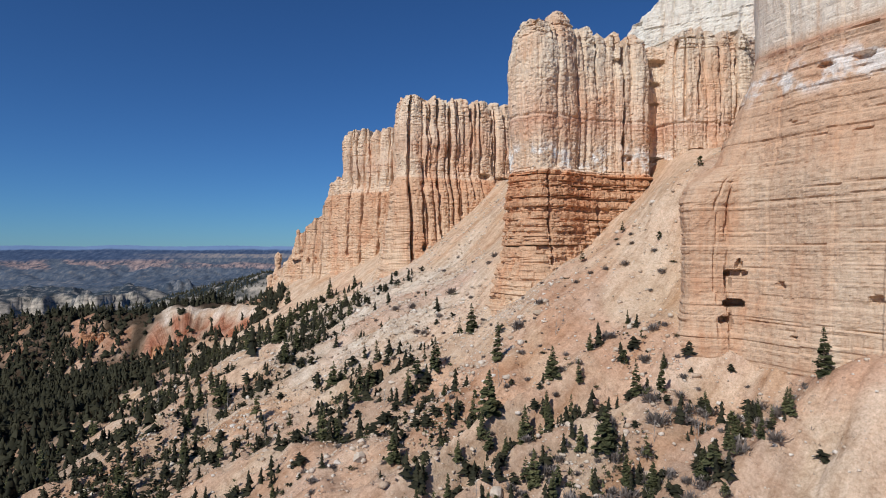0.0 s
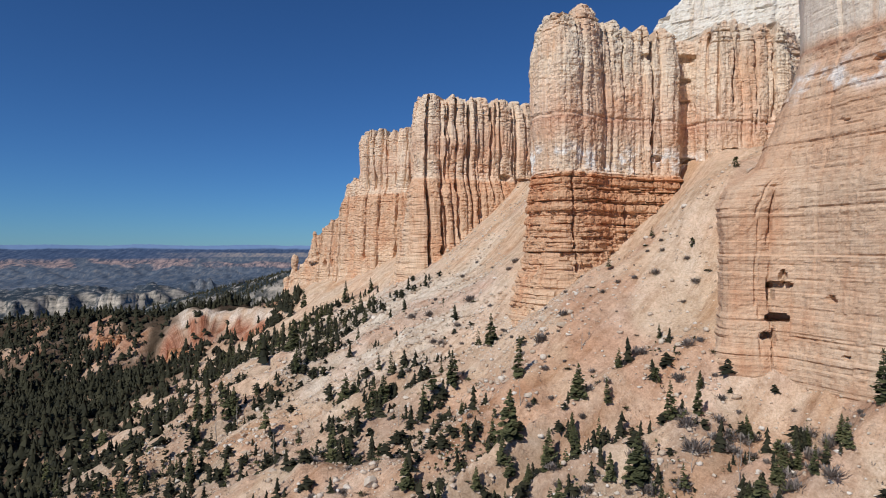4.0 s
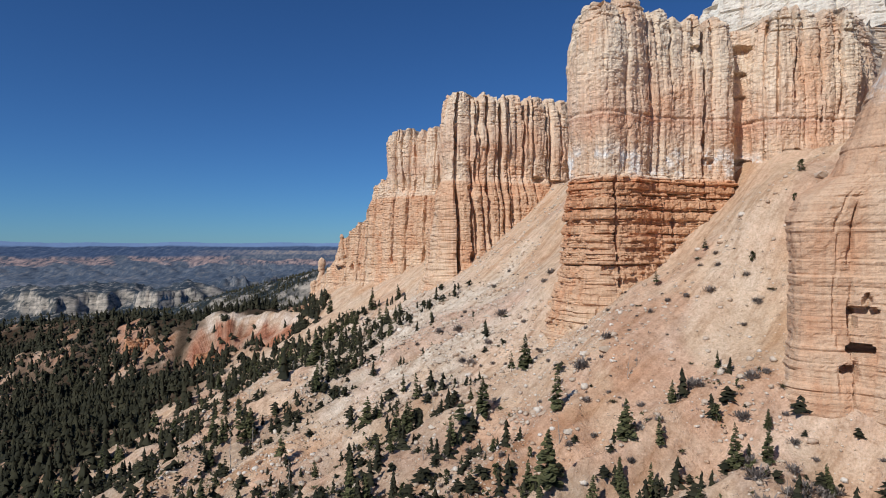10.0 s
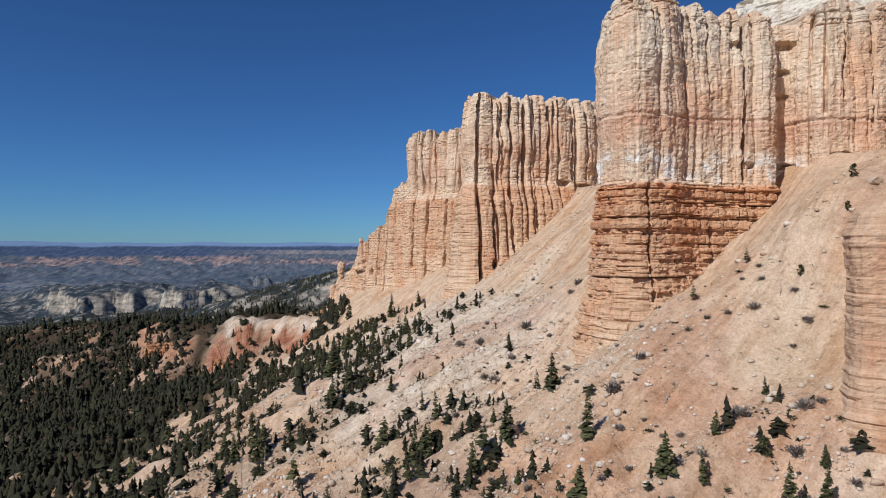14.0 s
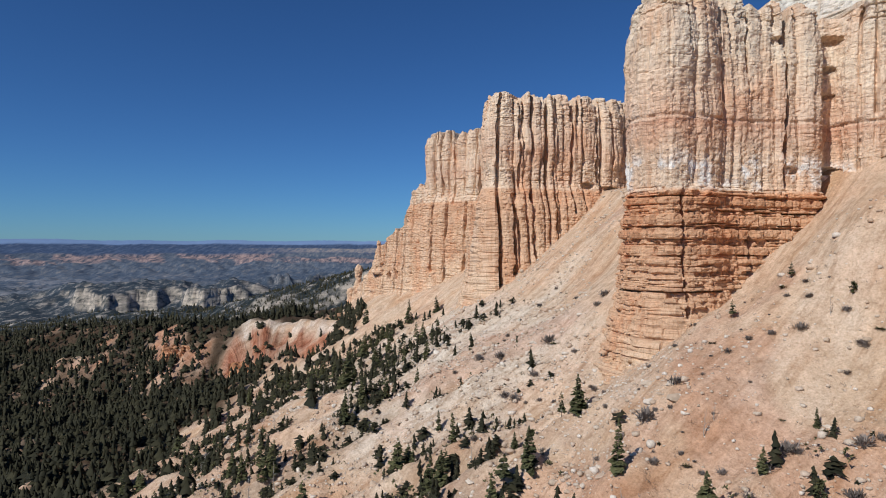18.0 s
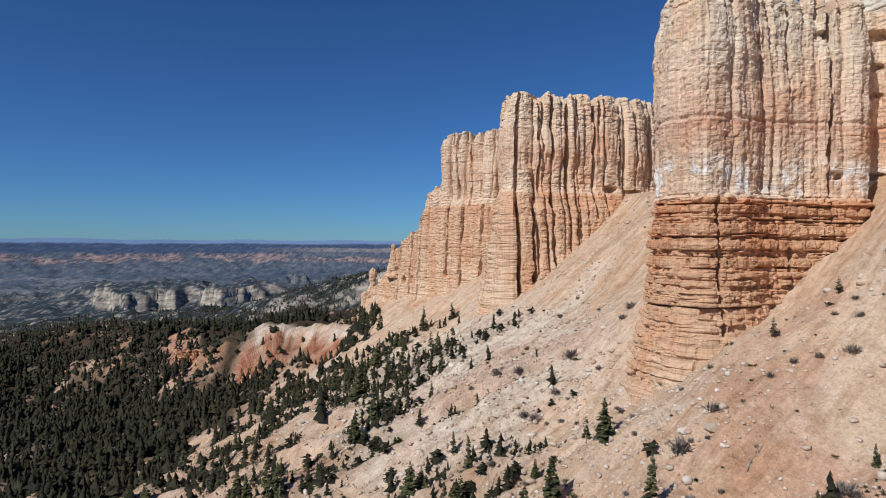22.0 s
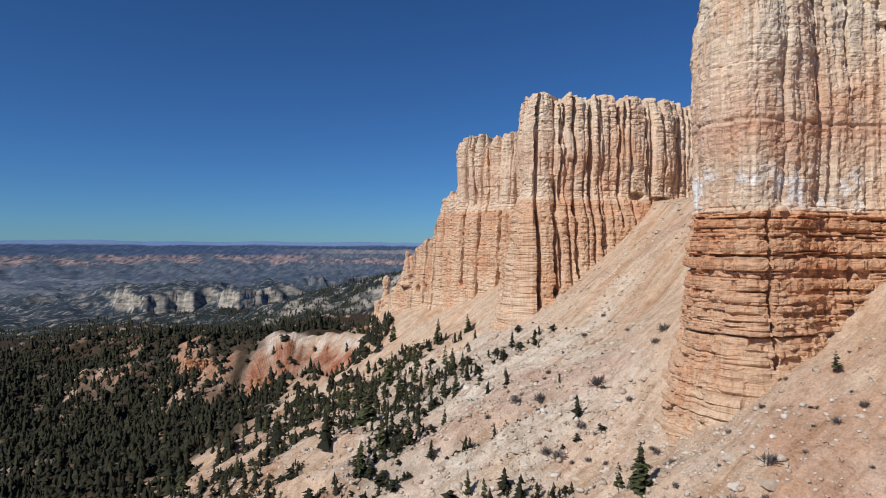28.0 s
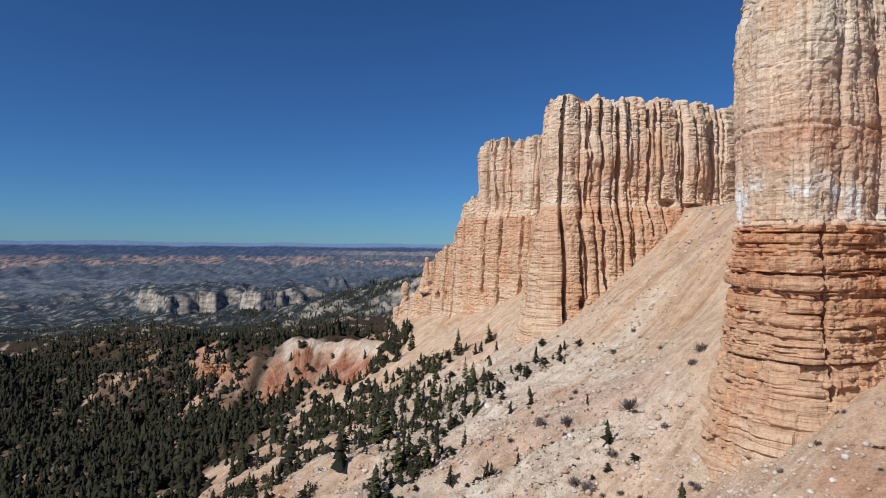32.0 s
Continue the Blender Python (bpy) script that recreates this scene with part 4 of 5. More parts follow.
def stem_mesh(name, h, r, rng, sides=7, lean=0.02, limbs=0):
    """Tapered trunk with bare limbs."""
    vs, fs = [], []

    def tube(p0, p1, r0, r1, n):
        base = len(vs)
        d = (p1 - p0).normalized()
        a = d.orthogonal().normalized()
        b = d.cross(a)
        for p, rr in ((p0, r0), (p1, r1)):
            for k in range(n):
                t = 2 * math.pi * k / n
                vs.append(p + (a * math.cos(t) + b * math.sin(t)) * rr)
        for k in range(n):
            fs.append((base + k, base + (k + 1) % n, base + n + (k + 1) % n, base + n + k))
        return p1
    p, segs = Vector((0, 0, -0.3)), 6
    for k in range(segs):
        q = Vector((rng.uniform(-lean, lean) * h, rng.uniform(-lean, lean) * h, h * (k + 1) / segs))
        tube(p, q, r * (1 - 0.85 * k / segs), r * (1 - 0.85 * (k + 1) / segs), sides)
        p = q
    for k in range(limbs):
        z = h * rng.uniform(0.2, 0.95)
        t = rng.uniform(0, 2 * math.pi)
        ln = h * rng.uniform(0.08, 0.24) * (1.15 - z / h)
        a = Vector((0, 0, z))
        mid = a + Vector((math.cos(t) * ln * 0.6, math.sin(t) * ln * 0.6, ln * rng.uniform(-0.1, 0.25)))
        tube(a, mid, r * 0.25, r * 0.16, 4)
        tube(mid, mid + Vector((math.cos(t + 0.4) * ln * 0.5, math.sin(t + 0.4) * ln * 0.5, ln * rng.uniform(0, 0.4))), r * 0.16, r * 0.04, 4)
    return soup_mesh(name, vs, fs, True)


def spray(vs, fs, p, d, ln, wd, droop, rng):
    """A flat needled twig: a kinked leaf of two quads with a ragged tip."""
    side = Vector((-d.y, d.x, 0))
    if side.length < 1e-3:
        side = Vector((1, 0, 0))
    side = (side.normalized() + Vector((0, 0, rng.uniform(-0.5, 0.5)))).normalized()
    m = p + d * ln * 0.55 + Vector((0, 0, rng.uniform(-0.05, 0.08) * ln))
    e = p + d * ln + Vector((0, 0, -droop * ln))
    b = len(vs)
    vs.extend([p - side * wd * 0.25, p + side * wd * 0.25, m + side * wd * 0.5, m - side * wd * 0.5, e + side * wd * 0.16, e - side * wd * 0.16])
    fs.extend([(b, b + 1, b + 2, b + 3), (b + 3, b + 2, b + 4, b + 5)])


def conifer_crown(h, spread, rng, levels=22, bare=0.08, sparse=0.1):
    vs, fs = [], []
    for k in range(levels):
        f = (k + rng.uniform(-0.3, 0.3)) / levels
        z = h * (bare + (1 - bare) * f)
        reach = spread * (1 - f) ** 0.8 * rng.uniform(0.8, 1.12) + 0.02 * h
        for j in range(max(4, int(9 - 4 * f))):
            if rng.random() < sparse:
                continue
            t = rng.uniform(0, 2 * math.pi)
            ln = reach * rng.uniform(0.55, 1.15)
            d = Vector((math.cos(t), math.sin(t), rng.uniform(-0.22, 0.18))).normalized()
            p = Vector((0, 0, z))
            spray(vs, fs, p + d * ln * 0.1, d, ln, ln * 0.5 + 0.06 * h, 0.14, rng)
            for _ in range(2):
                dd = (d + Vector((rng.uniform(-0.8, 0.8), rng.uniform(-0.8, 0.8), rng.uniform(-0.2, 0.4)))).normalized()
                spray(vs, fs, p + d * ln * rng.uniform(0.35, 0.75), dd, ln * rng.uniform(0.35, 0.55), ln * 0.34 + 0.03 * h, 0.1, rng)
    for _ in range(4):
        d = Vector((rng.uniform(-0.3, 0.3), rng.uniform(-0.3, 0.3), 1)).normalized()
        spray(vs, fs, Vector((0, 0, h * 0.93)), d, h * 0.09, h * 0.03, 0, rng)
    return soup_mesh("crown", vs, fs)


def round_crown(h, spread, rng, clumps=26):
    """Pinyon or juniper: clumps of sprays on short limbs, with gaps."""
    vs, fs = [], []
    for _ in range(clumps):
        t, f = rng.uniform(0, 2 * math.pi), rng.uniform(0.15, 1.0)
        rr = spread * math.sin(math.pi * min(0.95, 0.25 + 0.7 * f)) * rng.uniform(0.35, 1.0)
        c = Vector((math.cos(t) * rr, math.sin(t) * rr, h * f))
        for _ in range(11):
            d = Vector((rng.gauss(0, 1), rng.gauss(0, 1), rng.gauss(0.2, 0.8))).normalized()
            spray(vs, fs, c, d, h * rng.uniform(0.1, 0.2), h * rng.uniform(0.07, 0.12), 0.0, rng)
    return soup_mesh("crown", vs, fs)


def bush_mesh(name, rng, blades=150, upright=0.5):
    """A dome of fine stems, one metre across."""
    vs, fs = [], []
    for _ in range(blades):
        t, u = rng.uniform(0, 2 * math.pi), rng.uniform(0.0, 1.0)
        d = Vector((math.cos(t) * (1 - upright * u), math.sin(t) * (1 - upright * u), 0.15 + 1.1 * u)).normalized()
        p = Vector((rng.gauss(0, 0.13), rng.gauss(0, 0.13), -0.04)) + d * rng.uniform(0, 0.2)
        spray(vs, fs, p, d, rng.uniform(0.18, 0.44), rng.uniform(0.03, 0.09), 0.0, rng)
    return soup_mesh(name, vs, fs)


def rock_mesh(name, rng, rough=0.3, sub=2):
    bm = bmesh.new()
    bmesh.ops.create_icosphere(bm, subdivisions=sub, radius=0.5)
    sx, sy, sz = rng.uniform(0.8, 1.3), rng.uniform(0.7, 1.1), rng.uniform(0.5, 0.85)
    off = Vector((rng.uniform(0, 50), rng.uniform(0, 50), rng.uniform(0, 50)))
    planes = [Vector((rng.gauss(0, 1), rng.gauss(0, 1), rng.gauss(0, 1))).normalized() for _ in range(13)]
    for v in bm.verts:
        c = v.co.copy()
        for q in planes:        # broken faces
            over = c.dot(q) - 0.27
            if over > 0:
                c -= q * over
        c += v.co.normalized() * rough * 0.16 * noise.noise(c * 3.5 + off)
        v.co = Vector((c.x * sx, c.y * sy, c.z * sz + 0.12))
    me = bpy.data.meshes.new(name)
    bm.to_mesh(me)
    bm.free()
    return me


def boulder_material():
    n = Nodes("pale_boulder")
    info = n.tree.nodes.new("ShaderNodeObjectInfo")
    geo = n.tree.nodes.new("ShaderNodeNewGeometry")
    p = n.coords()
    base = n.ramp(n.math("FRACT", n.math("ADD", info.outputs["Random"], geo.outputs["Random Per Island"])), [(0.0, (0.50, 0.39, 0.29)), (0.45, (0.66, 0.57, 0.47)), (0.6, (0.74, 0.68, 0.60)), (0.8, (0.50, 0.36, 0.255)), (1.0, (0.58, 0.47, 0.37))])
    g = n.noise(p, 3.0, 6, 0.65)
    return n.finish(n.mix(1.0, base, n.ramp(g, [(0.3, (0.72, 0.69, 0.66)), (0.65, (1.05, 1.05, 1.05))]), "MULTIPLY"), 0.95, g, 0.6, 0.15)


BOULDER = boulder_material()
rng = random.Random(21)


def h_at(x, y):
    return float(height(np.array([float(x)]), np.array([float(y)]))[0])


def spots(n, box, rule, seed, gap=0.0, taken=()):
    """n places in the box, kept by the rule's chance and apart from one another."""
    g = np.random.default_rng(seed)
    x, y = g.uniform(box[0], box[1], n * 60), g.uniform(box[2], box[3], n * 60)
    ok = np.nonzero(g.random(len(x)) < rule(x, y, height(x, y)))[0]
    out, seen = [], list(taken)
    for i in ok:
        if gap and any((x[i] - a) ** 2 + (y[i] - b) ** 2 < gap * gap for a, b in seen):
            continue
        out.append((float(x[i]), float(y[i])))
        seen.append(out[-1])
        if len(out) == n:
            break
    return out


def tree_proto(kind, k):
    r = random.Random(100 + k * 7 + len(kind))
    root = new("pine_tree" if kind != "dead" else "dead_tree")
    if kind == "fir":
        part("trunk", stem_mesh("trunk", 9.6, 0.17, r, lean=0.006), BARK, root)
        part("crown", conifer_crown(10, r.uniform(1.6, 2.4), r, levels=24, bare=r.uniform(0.03, 0.12), sparse=r.uniform(0.05, 0.2)), NEEDLE, root)
        tagged(root, "dark green fir tree with a pointed crown on the talus slope", "tree", group="trees on the slope")
    elif kind == "pine":
        part("trunk", stem_mesh("trunk", 9.0, 0.2, r, lean=0.02, limbs=8), BARK, root)
        part("crown", conifer_crown(10, r.uniform(2.0, 2.6), r, levels=15, bare=r.uniform(0.22, 0.36), sparse=0.38), NEEDLE, root)
        tagged(root, "open-crowned green pine tree with bare lower trunk on the slope", "tree", group="trees on the slope")
    elif kind == "juniper":
        part("trunk", stem_mesh("trunk", 6.5, 0.3, r, lean=0.05, limbs=7), BARK, root)
        part("crown", round_crown(9.5, r.uniform(3.0, 3.8), r), NEEDLE, root)
        tagged(root, "low rounded dark green juniper tree among stones", "tree", group="trees on the slope")
    else:
        part("trunk", stem_mesh("trunk", 10, 0.16, r, lean=0.03, limbs=26), DEAD, root)
        tagged(root, "bare grey dead tree with broken limbs on the slope", "tree", group="dead trees on the slope")
    return root


PROTO = {k: [tree_proto(k, i) for i in range(n)] for k, n in (("fir", 5), ("pine", 3), ("juniper", 3), ("dead", 2))}
fresh = {id(o): True for group in PROTO.values() for o in group}
TREE_SPOTS = []


def plant(kind, x, y, h, r=rng):
    proto = r.choice(PROTO[kind])
    w = r.uniform(0.85, 1.2)
    m = Matrix.Translation((x, y, h_at(x, y) - 0.05)) @ Euler((r.uniform(-0.05, 0.05), r.uniform(-0.05, 0.05), r.uniform(0, 6.28))).to_matrix().to_4x4()
    if fresh.pop(id(proto), False):
        proto.matrix_basis = m
        ob = proto
    else:
        ob = copy_thing(proto, m)
    ob.scale = (h / 10 * w, h / 10 * w, h / 10)
    TREE_SPOTS.append((x, y))


FIRS = ((-0.7, 148.8, 7.6), (8.4, 159.8, 7.6), (13.1, 139.4, 8.6), (23.5, 127.8, 6.7), (32.3, 132.9, 4.0), (28.8, 126.7, 4.7), (26.2, 121.7, 5.9), (21.6, 122.9, 5.5), (16.6, 120.0, 7.6), (10.1, 122.3, 8.8),
        (38.4, 120.2, 7.1), (46.2, 127.7, 3.3), (43.2, 120.5, 6.0), (55.2, 111.4, 4.0), (-59.6, 231.8, 12.5), (-71.4, 231.1, 9.8), (-54.6, 306.7, 10.1), (-85.7, 348.8, 10.6), (-43.3, 314.0, 7.4),
        (65.5, 105.6, 8.0), (59.4, 106.0, 4.3), (56.8, 100.1, 4.5), (53.1, 106.4, 4.3), (35.2, 101.7, 5.0), (-69.0, 285.1, 9.4), (-38.7, 253.4, 7.3), (29.5, 109.7, 7.9), (48.1, 102.7, 4.2), (-21.0, 176.4, 4.6), (-32.3, 209.4, 4.3), (7.1, 125.9, 5.7))
for x, y, h in FIRS:
    plant("fir", x, y, h)
for x, y, h in ((5.5, 162.2, 5.2), (-46.9, 160.3, 6.5), (-63.2, 177.2, 8.1), (-28.5, 167.4, 8.2), (-5.0, 146.9, 5.8), (-39.5, 202.6, 7.1), (-65.6, 217.4, 9.4), (49.9, 170.1, 3.3), (38.7, 168.4, 3.7), (-34.4, 144.9, 4.1), (53.9, 100.5, 4.1)):
    plant("pine", x, y, h)
for x, y, h in ((1.9, 130.5, 2.6), (-6.9, 134.0, 2.4), (70.6, 169.0, 2.8), (66, 162, 2.0), (56, 159, 2.2)):
    plant("juniper", x, y, h)
for x, y, h in ((27, 143, 4.5), (29, 145, 3.5), (52, 158, 3.6), (-12, 141, 5), (10, 146, 4), (42, 112, 5), (46, 110, 5.5), (47, 109, 5), (-50, 190, 6), (-20, 160, 5), (13, 133, 5), (-70, 200, 6), (38, 109, 4.5), (44, 106, 5)):
    plant("dead", x, y, h)


for x, y in spots(230, (-118, 60, 84, 345), density, 21, 2.0, TREE_SPOTS) + spots(44, (-12, 58, 88, 120), density, 27, 1.2, TREE_SPOTS):
    kind = rng.choices(("fir", "pine", "juniper", "dead"), (10, 4, 4, 1.3))[0]
    plant(kind, x, y, rng.uniform(1.6, 3.2) if kind == "juniper" else rng.uniform(2.4, 6.4) if y < 125 else rng.uniform(2.8, 8.6) if y < 300 else rng.uniform(4, 9))

# ---- bushes ----
BUSHES = [tagged(new("bush", bush_mesh("bush", random.Random(i), 210, 0.4)), "round grey leafless bush on the bare talus", "bush", group="bushes on the talus") for i in range(4)]
SHRUBS = [tagged(new("shrub", bush_mesh("shrub", random.Random(50 + i), 120, 0.2)), "low olive green shrub hugging the slope", "bush", group="shrubs on the slope") for i in range(3)]
for o in BUSHES:
    o.data.materials.append(TWIG)
for o in SHRUBS:
    o.data.materials.append(SCRUB)
fresh.update({id(o): True for o in BUSHES + SHRUBS})


def strew(protos, x, y, size, tall=1.15, r=rng, sink=0.05):
    proto = r.choice(protos)
    m = Matrix.Translation((x, y, h_at(x, y) - sink * size)) @ Euler((r.uniform(-0.1, 0.1), r.uniform(-0.1, 0.1), r.uniform(0, 6.28))).to_matrix().to_4x4()
    if fresh.pop(id(proto), False):
        proto.matrix_basis = m
        ob = proto
    else:
        ob = copy_thing(proto, m)
    ob.scale = (size, size * r.uniform(0.85, 1.1), size * tall)
    return ob


for x, y, w in ((4.0, 201.4, 3.9), (-8.9, 204.0, 3.0), (-14.4, 204.4, 2.4), (-4.3, 183.2, 2.6), (24.8, 153.4, 2.4), (37.3, 137.1, 3.3), (46.7, 135.3, 2.6), (43.2, 130.2, 2.5), (49.7, 129.4, 1.3), (46.4, 119.8, 2.3), (44.9, 115.0, 3.0),
                (39.5, 112.4, 3.9), (33.4, 133.9, 2.2), (19.1, 148.7, 3.4), (47.0, 157.8, 2.4), (54.3, 157.4, 1.5), (54.4, 151.3, 1.6), (18.2, 205.6, 2.7), (16.0, 202.0, 2.1), (-6.7, 184.5, 2.3), (0.1, 189.8, 2.0)):
    strew(BUSHES, x, y, w * 1.15)
for x, y in spots(95, (12, 62, 91, 122), density, 28):
    strew(BUSHES, x, y, rng.uniform(1.4, 3.9))
for x, y in spots(180, (-45, 66, 98, 270), lambda x, y, z: ((z < 22) & (z > -45) & ~((y > 175) & (x > 14)) & (y < 235 + x * 1.5)) * 1.0, 22):
    strew(BUSHES, x, y, rng.uniform(0.6, 2.0))
for x, y in spots(298, (-110, 62, 95, 290), lambda x, y, z: ((z < 16) & ~((y > 175) & (x > 12)) & (np.hypot(x, y) > 90) & (y < 262 - x * 0.6)) * (0.12 + density(x, y, z)), 23):
    strew(SHRUBS, x, y, rng.uniform(0.8, 2.6), 0.6)

# ---- boulders ----
ROCKS = [tagged(new("boulder", rock_mesh("boulder", random.Random(70 + i))), "pale broken limestone boulder lying on the scree", "boulder", group="boulders on the scree") for i in range(7)]
for o in ROCKS:
    o.data.materials.append(BOULDER)
fresh.update({id(o): True for o in ROCKS})
for x, y, w in ((73.5, 166.5, 5.4), (67.0, 161.5, 3.8), (9.5, 143.5, 4.6), (11, 141, 3.2), (55, 152, 2.2), (30, 163, 1.8), (13.5, 181, 2.2), (6, 170, 2.0), (-1, 178, 1.8), (44, 140, 1.8), (-20, 166, 2.4), (36, 126, 1.8)):
    strew(ROCKS, x, y, w, 0.9, sink=0.12)


def scree(x, y):
    """How stony the ground is."""
    a = np.exp(-0.5 * (((x + 34) / 24) ** 2 + ((y - 205) / 30) ** 2)) + 0.8 * np.exp(-0.5 * (((x - 18) / 22) ** 2 + ((y - 120) / 14) ** 2)) + 0.6 * np.exp(-0.5 * (((x + 10) / 16) ** 2 + ((y - 195) / 34) ** 2))
    rib = vnoise((y * 0.9 - x * 0.45) / 5, (x * 0.9 + y * 0.45) / 40, 42.0)
    a = a + 0.5 * np.exp(-0.5 * (((x + 45) / 40) ** 2 + ((y - 155) / 40) ** 2))
    a = a + 0.45 * np.exp(-0.5 * (((x + 8) / 22) ** 2 + ((y - 240) / 36) ** 2)) + 0.3 * np.exp(-0.5 * (((x - 30) / 20) ** 2 + ((y - 150) / 20) ** 2))
    return np.clip(a * (0.75 + 1.2 * fbm(x / 12, y / 12, 41.0, 3) + 1.0 * rib), 0, 1) + 0.05


for x, y in spots(280, (-90, 60, 96, 280), lambda x, y, z: scree(x, y) * (~((y > 175) & (x > 14)) & (y < 255 - x * 0.5)), 24):
    strew(ROCKS, x, y, min(4.4, 1.0 + rng.expovariate(1.1)), rng.uniform(0.7, 1.0), sink=0.1)


def scatter_mesh(name, protos, xs, ys, zs, sizes, turn, tall=1.0, sheer=None):
    """Joins many small copies of a few shapes into one mesh."""
    allv, allf, base = [], [], 0
    pv = [np.array([v.co[:] for v in p.vertices]) for p in protos]
    pf = [np.array([list(f.vertices) for f in p.polygons]) for p in protos]
    pick = np.arange(len(xs)) % len(protos)
    for k in range(len(protos)):
        i = np.where(pick == k)[0]
        c, s_ = np.cos(turn[i]), np.sin(turn[i])
        v = pv[k]
        x = (v[None, :, 0] * c[:, None] - v[None, :, 1] * s_[:, None]) * sizes[i, None] + xs[i, None]
        y = (v[None, :, 0] * s_[:, None] + v[None, :, 1] * c[:, None]) * sizes[i, None] + ys[i, None]
        z = v[None, :, 2] * sizes[i, None] * tall + zs[i, None]
        allv.append(np.stack([x, y, z], 2).reshape(-1, 3))
        allf.append((pf[k][None] + (np.arange(len(i)) * len(v))[:, None, None]).reshape(-1, pf[k].shape[1]) + base)
        base += len(i) * len(v)
    verts, faces = np.concatenate(allv), np.concatenate(allf)
    me = bpy.data.meshes.new(name)
    n = faces.shape[1]
    me.vertices.add(len(verts))
    me.vertices.foreach_set("co", verts.astype(np.float32).ravel())
    me.loops.add(faces.size)
    me.loops.foreach_set("vertex_index", faces.astype(np.int32).ravel())
    me.polygons.add(len(faces))
    me.polygons.foreach_set("loop_start", np.arange(0, faces.size, n, dtype=np.int32))
    me.update(calc_edges=True)
    return me


nr = np.random.default_rng(5)
# rubble
x, y = nr.uniform(-120, 80, 66000), nr.uniform(88, 300, 66000)
keep = nr.random(66000) < scree(x, y) * 0.85 + 0.08
keep &= ~((y > 178) & (x > 16) & (y < 240))
x, y = x[keep], y[keep]
small = [rock_mesh("stone", random.Random(200 + i), 0.5, 1) for i in range(5)]
me = scatter_mesh("rubble", small, x, y, height(x, y) - 0.06, 0.22 + nr.exponential(0.44, len(x)).clip(0, 2.8), nr.uniform(0, 6.28, len(x)))
me.materials.append(BOULDER)
tagged(new("rubble", me), "pale broken stones strewn over the talus slope", "rubble", kind="stuff")
# dry tufts
x, y = nr.uniform(-80, 66, 7000), nr.uniform(92, 270, 7000)
keep = ~((y > 175) & (x > 14)) & (y < 250 - x * 0.4) & (height(x, y) < 18)
x, y = x[keep], y[keep]
tuft = [bush_mesh("tuft", random.Random(300 + i), 9, 0.3) for i in range(3)]
me = scatter_mesh("dry_tufts", tuft, x, y, height(x, y), 0.4 + nr.exponential(0.4, len(x)).clip(0, 1.5), nr.uniform(0, 6.28, len(x)), 0.8)
me.materials.append(TWIG)
tagged(new("dry_tufts", me), "small dry grey tufts dotting the sandy slope", "shrubs", kind="stuff")


# low growth between the trees
g2 = spots(1150, (-125, 60, 84, 330), lambda x, y, z: np.clip(density(x, y, z) * 0.8 + 0.05 * (z < -24), 0, 1), 33)
x, y = np.array([p[0] for p in g2]), np.array([p[1] for p in g2])
me = scatter_mesh("thicket", [round_crown(0.7, 0.42, random.Random(520 + i), 5) for i in range(3)], x, y, height(x, y) - 0.1, 0.9 + nr.exponential(1.2, len(x)).clip(0, 3.5), nr.uniform(0, 6.28, len(x)))
me.materials.append(NEEDLE)
tagged(new("thicket", me), "low dark green juniper scrub between the trees", "undergrowth", kind="stuff")


# ---- woods in the valley and beyond ----
def far_tree(k, levels, sides):
    """Ragged stars on a stem: spires for k under 3, round-headed junipers and pinyons above."""
    r = random.Random(400 + k)
    vs, fs = [], []
    tall = 1.0 if k < 3 else r.uniform(0.5, 0.75)
    for i in range(levels):
        f = i / levels
        z0, z1 = tall * (0.05 + 0.9 * f), tall * min(0.05 + 0.9 * (i + 1.7) / levels, 1.0)
        ox, oy = (r.uniform(-0.03, 0.03), r.uniform(-0.03, 0.03)) if k < 3 else (r.uniform(-0.11, 0.11), r.uniform(-0.11, 0.11))
        w = 0.185 * (1 - f) ** 0.7 if k < 3 else 0.23 * math.sin(math.pi * (0.3 + 0.66 * f))
        w = w * r.uniform(0.8, 1.2) + 0.02
        b = len(vs)
        vs.append(Vector((ox, oy, z1)))
        t0 = r.uniform(0, 6)
        for q in range(sides):
            t = t0 + 2 * math.pi * q / sides
            reach = w * (1.3 if q % 2 else 0.55) * r.uniform(0.65, 1.25)
            vs.append(Vector((math.cos(t) * reach + ox, math.sin(t) * reach + oy, z0 + r.uniform(-0.05, 0.05))))
        for q in range(sides):
            fs.append((b, b + 1 + q, b + 1 + (q + 1) % sides))
    return soup_mesh("far_tree", vs, fs)


def wood(name, label, n, box, levels, sides, size, rule, protos=None):
    x, y = nr.uniform(box[0], box[1], n), nr.uniform(box[2], box[3], n)
    z = height(x, y)
    keep = nr.random(n) < rule(x, y, z)
    x, y, z = x[keep], y[keep], z[keep]
    me = scatter_mesh(name, protos or [far_tree(i, levels, sides) for i in range(6)], x, y, z - 0.2, size[0] + (size[1] - size[0]) * nr.random(len(x)) ** 1.4, nr.uniform(0, 6.28, len(x)))
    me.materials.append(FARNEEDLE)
    return tagged(new(name, me), label, "forest", kind="stuff")


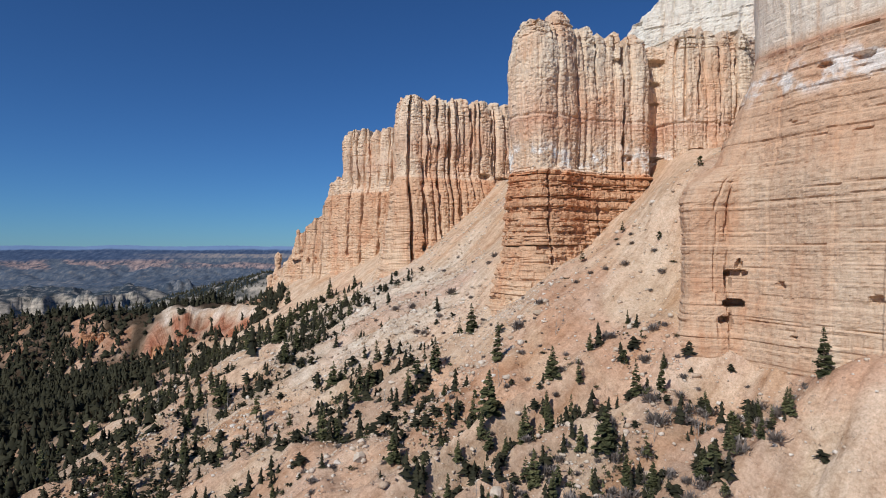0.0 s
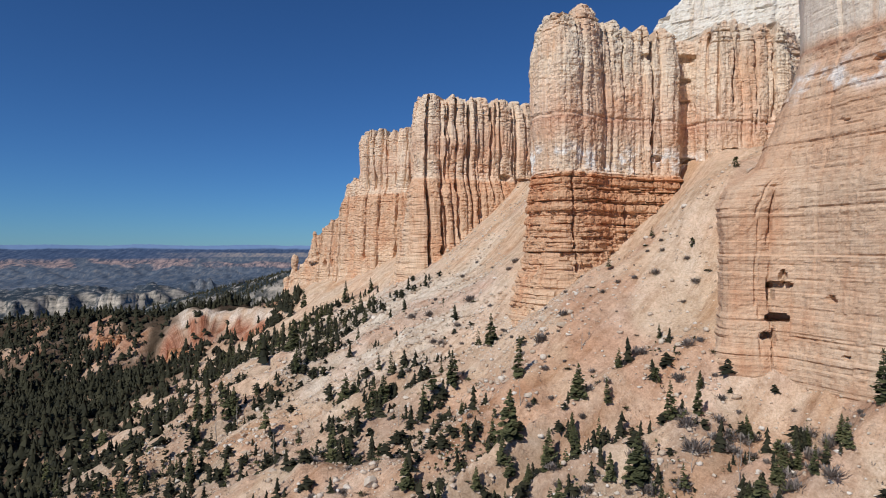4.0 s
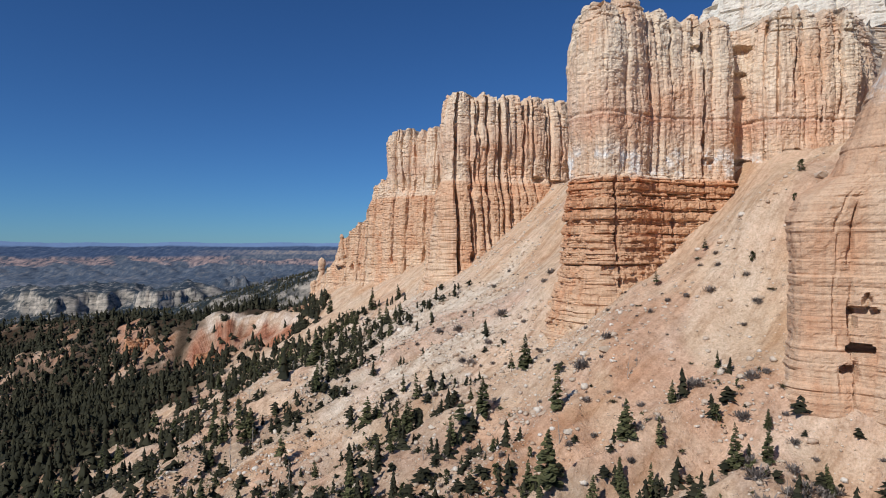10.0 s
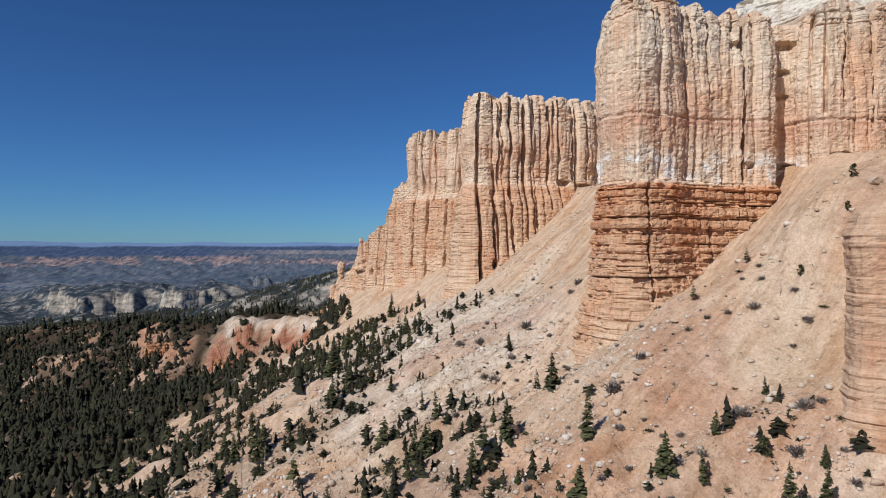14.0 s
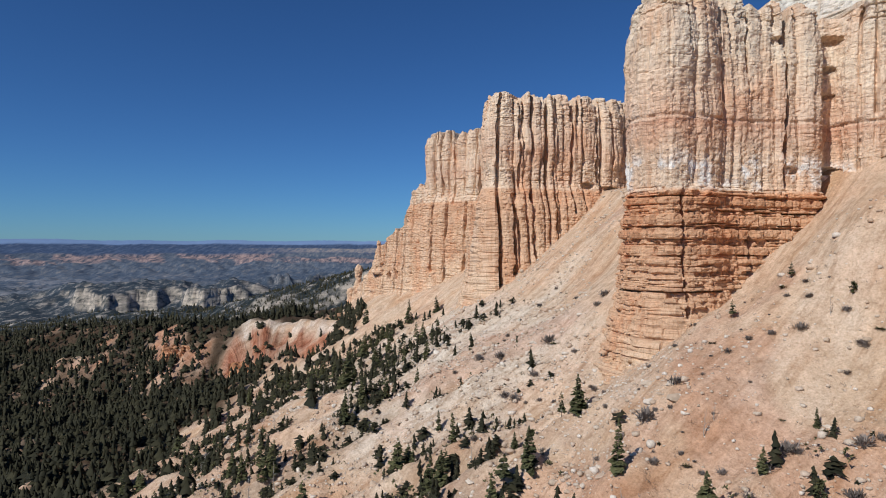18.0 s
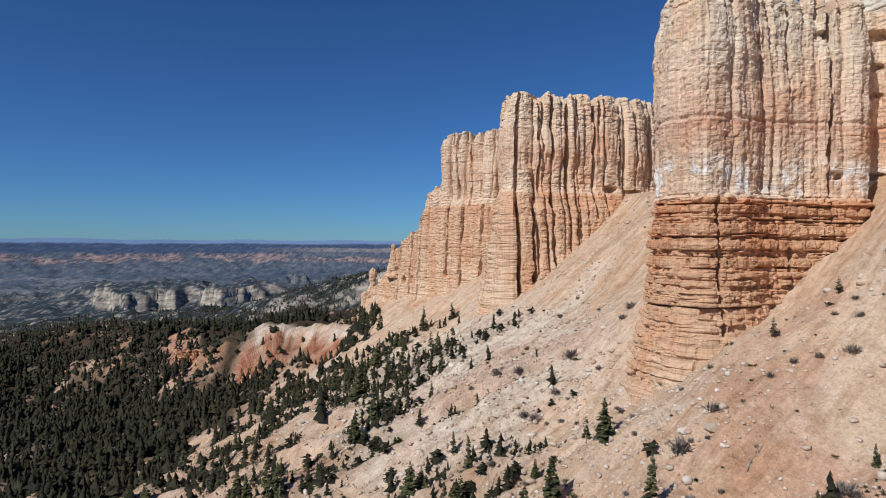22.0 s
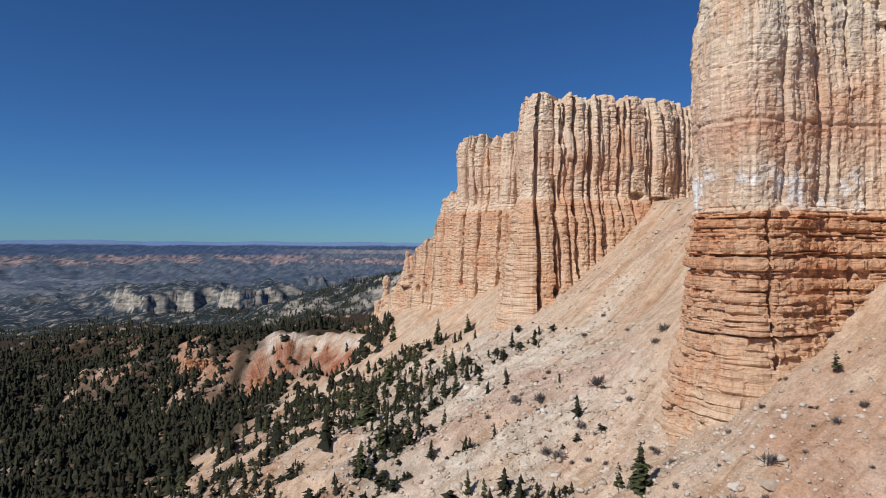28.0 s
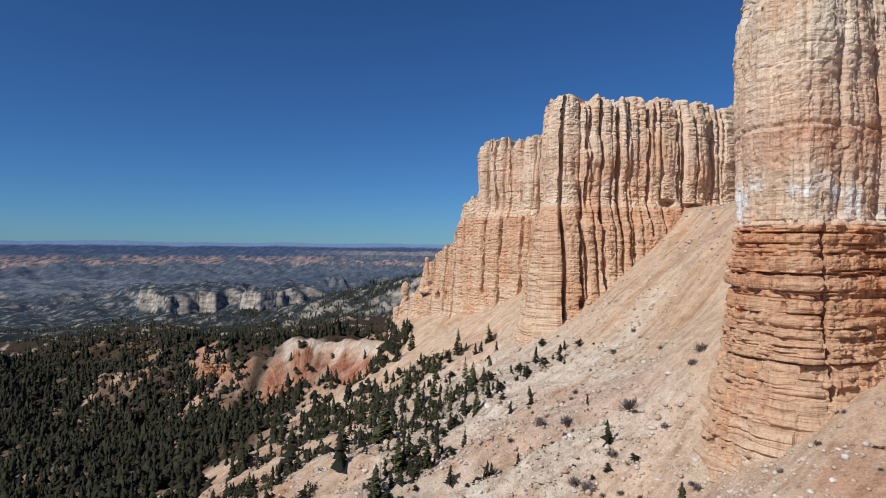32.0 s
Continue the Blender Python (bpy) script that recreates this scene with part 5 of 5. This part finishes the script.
def valley(x, y, z):
    n = fbm(x / 24, y / 24, 51.0, 4)
    edge = x + 115 + np.interp(y, [100, 198, 250, 400], [-36, 0, 17, 24])
    d = smoothstep(8, -16, edge + 9 * n) * np.clip(0.95 + 0.7 * n, 0.4, 1)
    d = d * (1 - 0.3 * smoothstep(345, 380, y) * smoothstep(-0.35, 0.2, -n))
    rib = -2.0 * ribs(x, y)
    d = np.maximum(d, 0.27 * smoothstep(0.0, 0.55, n * 0.6 + 0.6 * rib + 0.12) * (edge > -10) * smoothstep(62, 10, edge) + 0.015)
    d = d + 0.5 * smoothstep(300, 330, y) * smoothstep(-60, -90, x) * smoothstep(0.05, 0.45, n) * (edge > 0)
    d = d * (1 - 0.96 * (((x + 150) / 37) ** 2 + ((y - 396) / 27) ** 2 < 1))
    ahead = np.interp(x, [-430, -338, -260, -205], [452, 442, 428, 414]) - y
    d = d * (1 - 0.5 * smoothstep(-4, 2, ahead) * (1 - smoothstep(16, 32, ahead)) * (x < -190))
    return np.clip(d, 0, 1) * (x < -50 - 0.25 * (y - 200)) 


wood("young_conifers", "small dark conifers growing in lines down the stony slope", 28000, (-125, 60, 84, 330), 8, 7, (1.4, 5.6), lambda x, y, z: np.clip(density(x, y, z) * 0.22 + 0.006 * (z < -20) * (y < 250), 0, 1) * (np.hypot(x, y) > 84))
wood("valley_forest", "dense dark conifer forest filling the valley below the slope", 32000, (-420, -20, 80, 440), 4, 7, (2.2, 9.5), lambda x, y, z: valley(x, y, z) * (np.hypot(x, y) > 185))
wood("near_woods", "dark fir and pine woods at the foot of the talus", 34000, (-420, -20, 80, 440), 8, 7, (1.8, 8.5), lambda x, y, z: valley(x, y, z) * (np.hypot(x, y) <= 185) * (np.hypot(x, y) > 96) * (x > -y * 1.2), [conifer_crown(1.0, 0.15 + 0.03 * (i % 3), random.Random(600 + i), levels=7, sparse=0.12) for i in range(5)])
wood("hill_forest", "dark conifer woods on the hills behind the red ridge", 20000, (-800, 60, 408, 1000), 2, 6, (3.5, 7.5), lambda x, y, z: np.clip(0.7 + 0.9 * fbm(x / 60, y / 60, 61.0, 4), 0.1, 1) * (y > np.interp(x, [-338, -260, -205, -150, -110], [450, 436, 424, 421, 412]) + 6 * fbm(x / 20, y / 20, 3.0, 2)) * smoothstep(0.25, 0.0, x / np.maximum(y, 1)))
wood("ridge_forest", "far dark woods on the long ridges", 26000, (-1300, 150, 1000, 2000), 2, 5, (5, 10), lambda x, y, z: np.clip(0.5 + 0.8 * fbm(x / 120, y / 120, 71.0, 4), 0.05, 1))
# protos never planted
for group in list(PROTO.values()) + [BUSHES, SHRUBS, ROCKS]:
    for o in group:
        if id(o) in fresh:
            for c in list(o.children_recursive) + [o]:
                bpy.data.objects.remove(c)
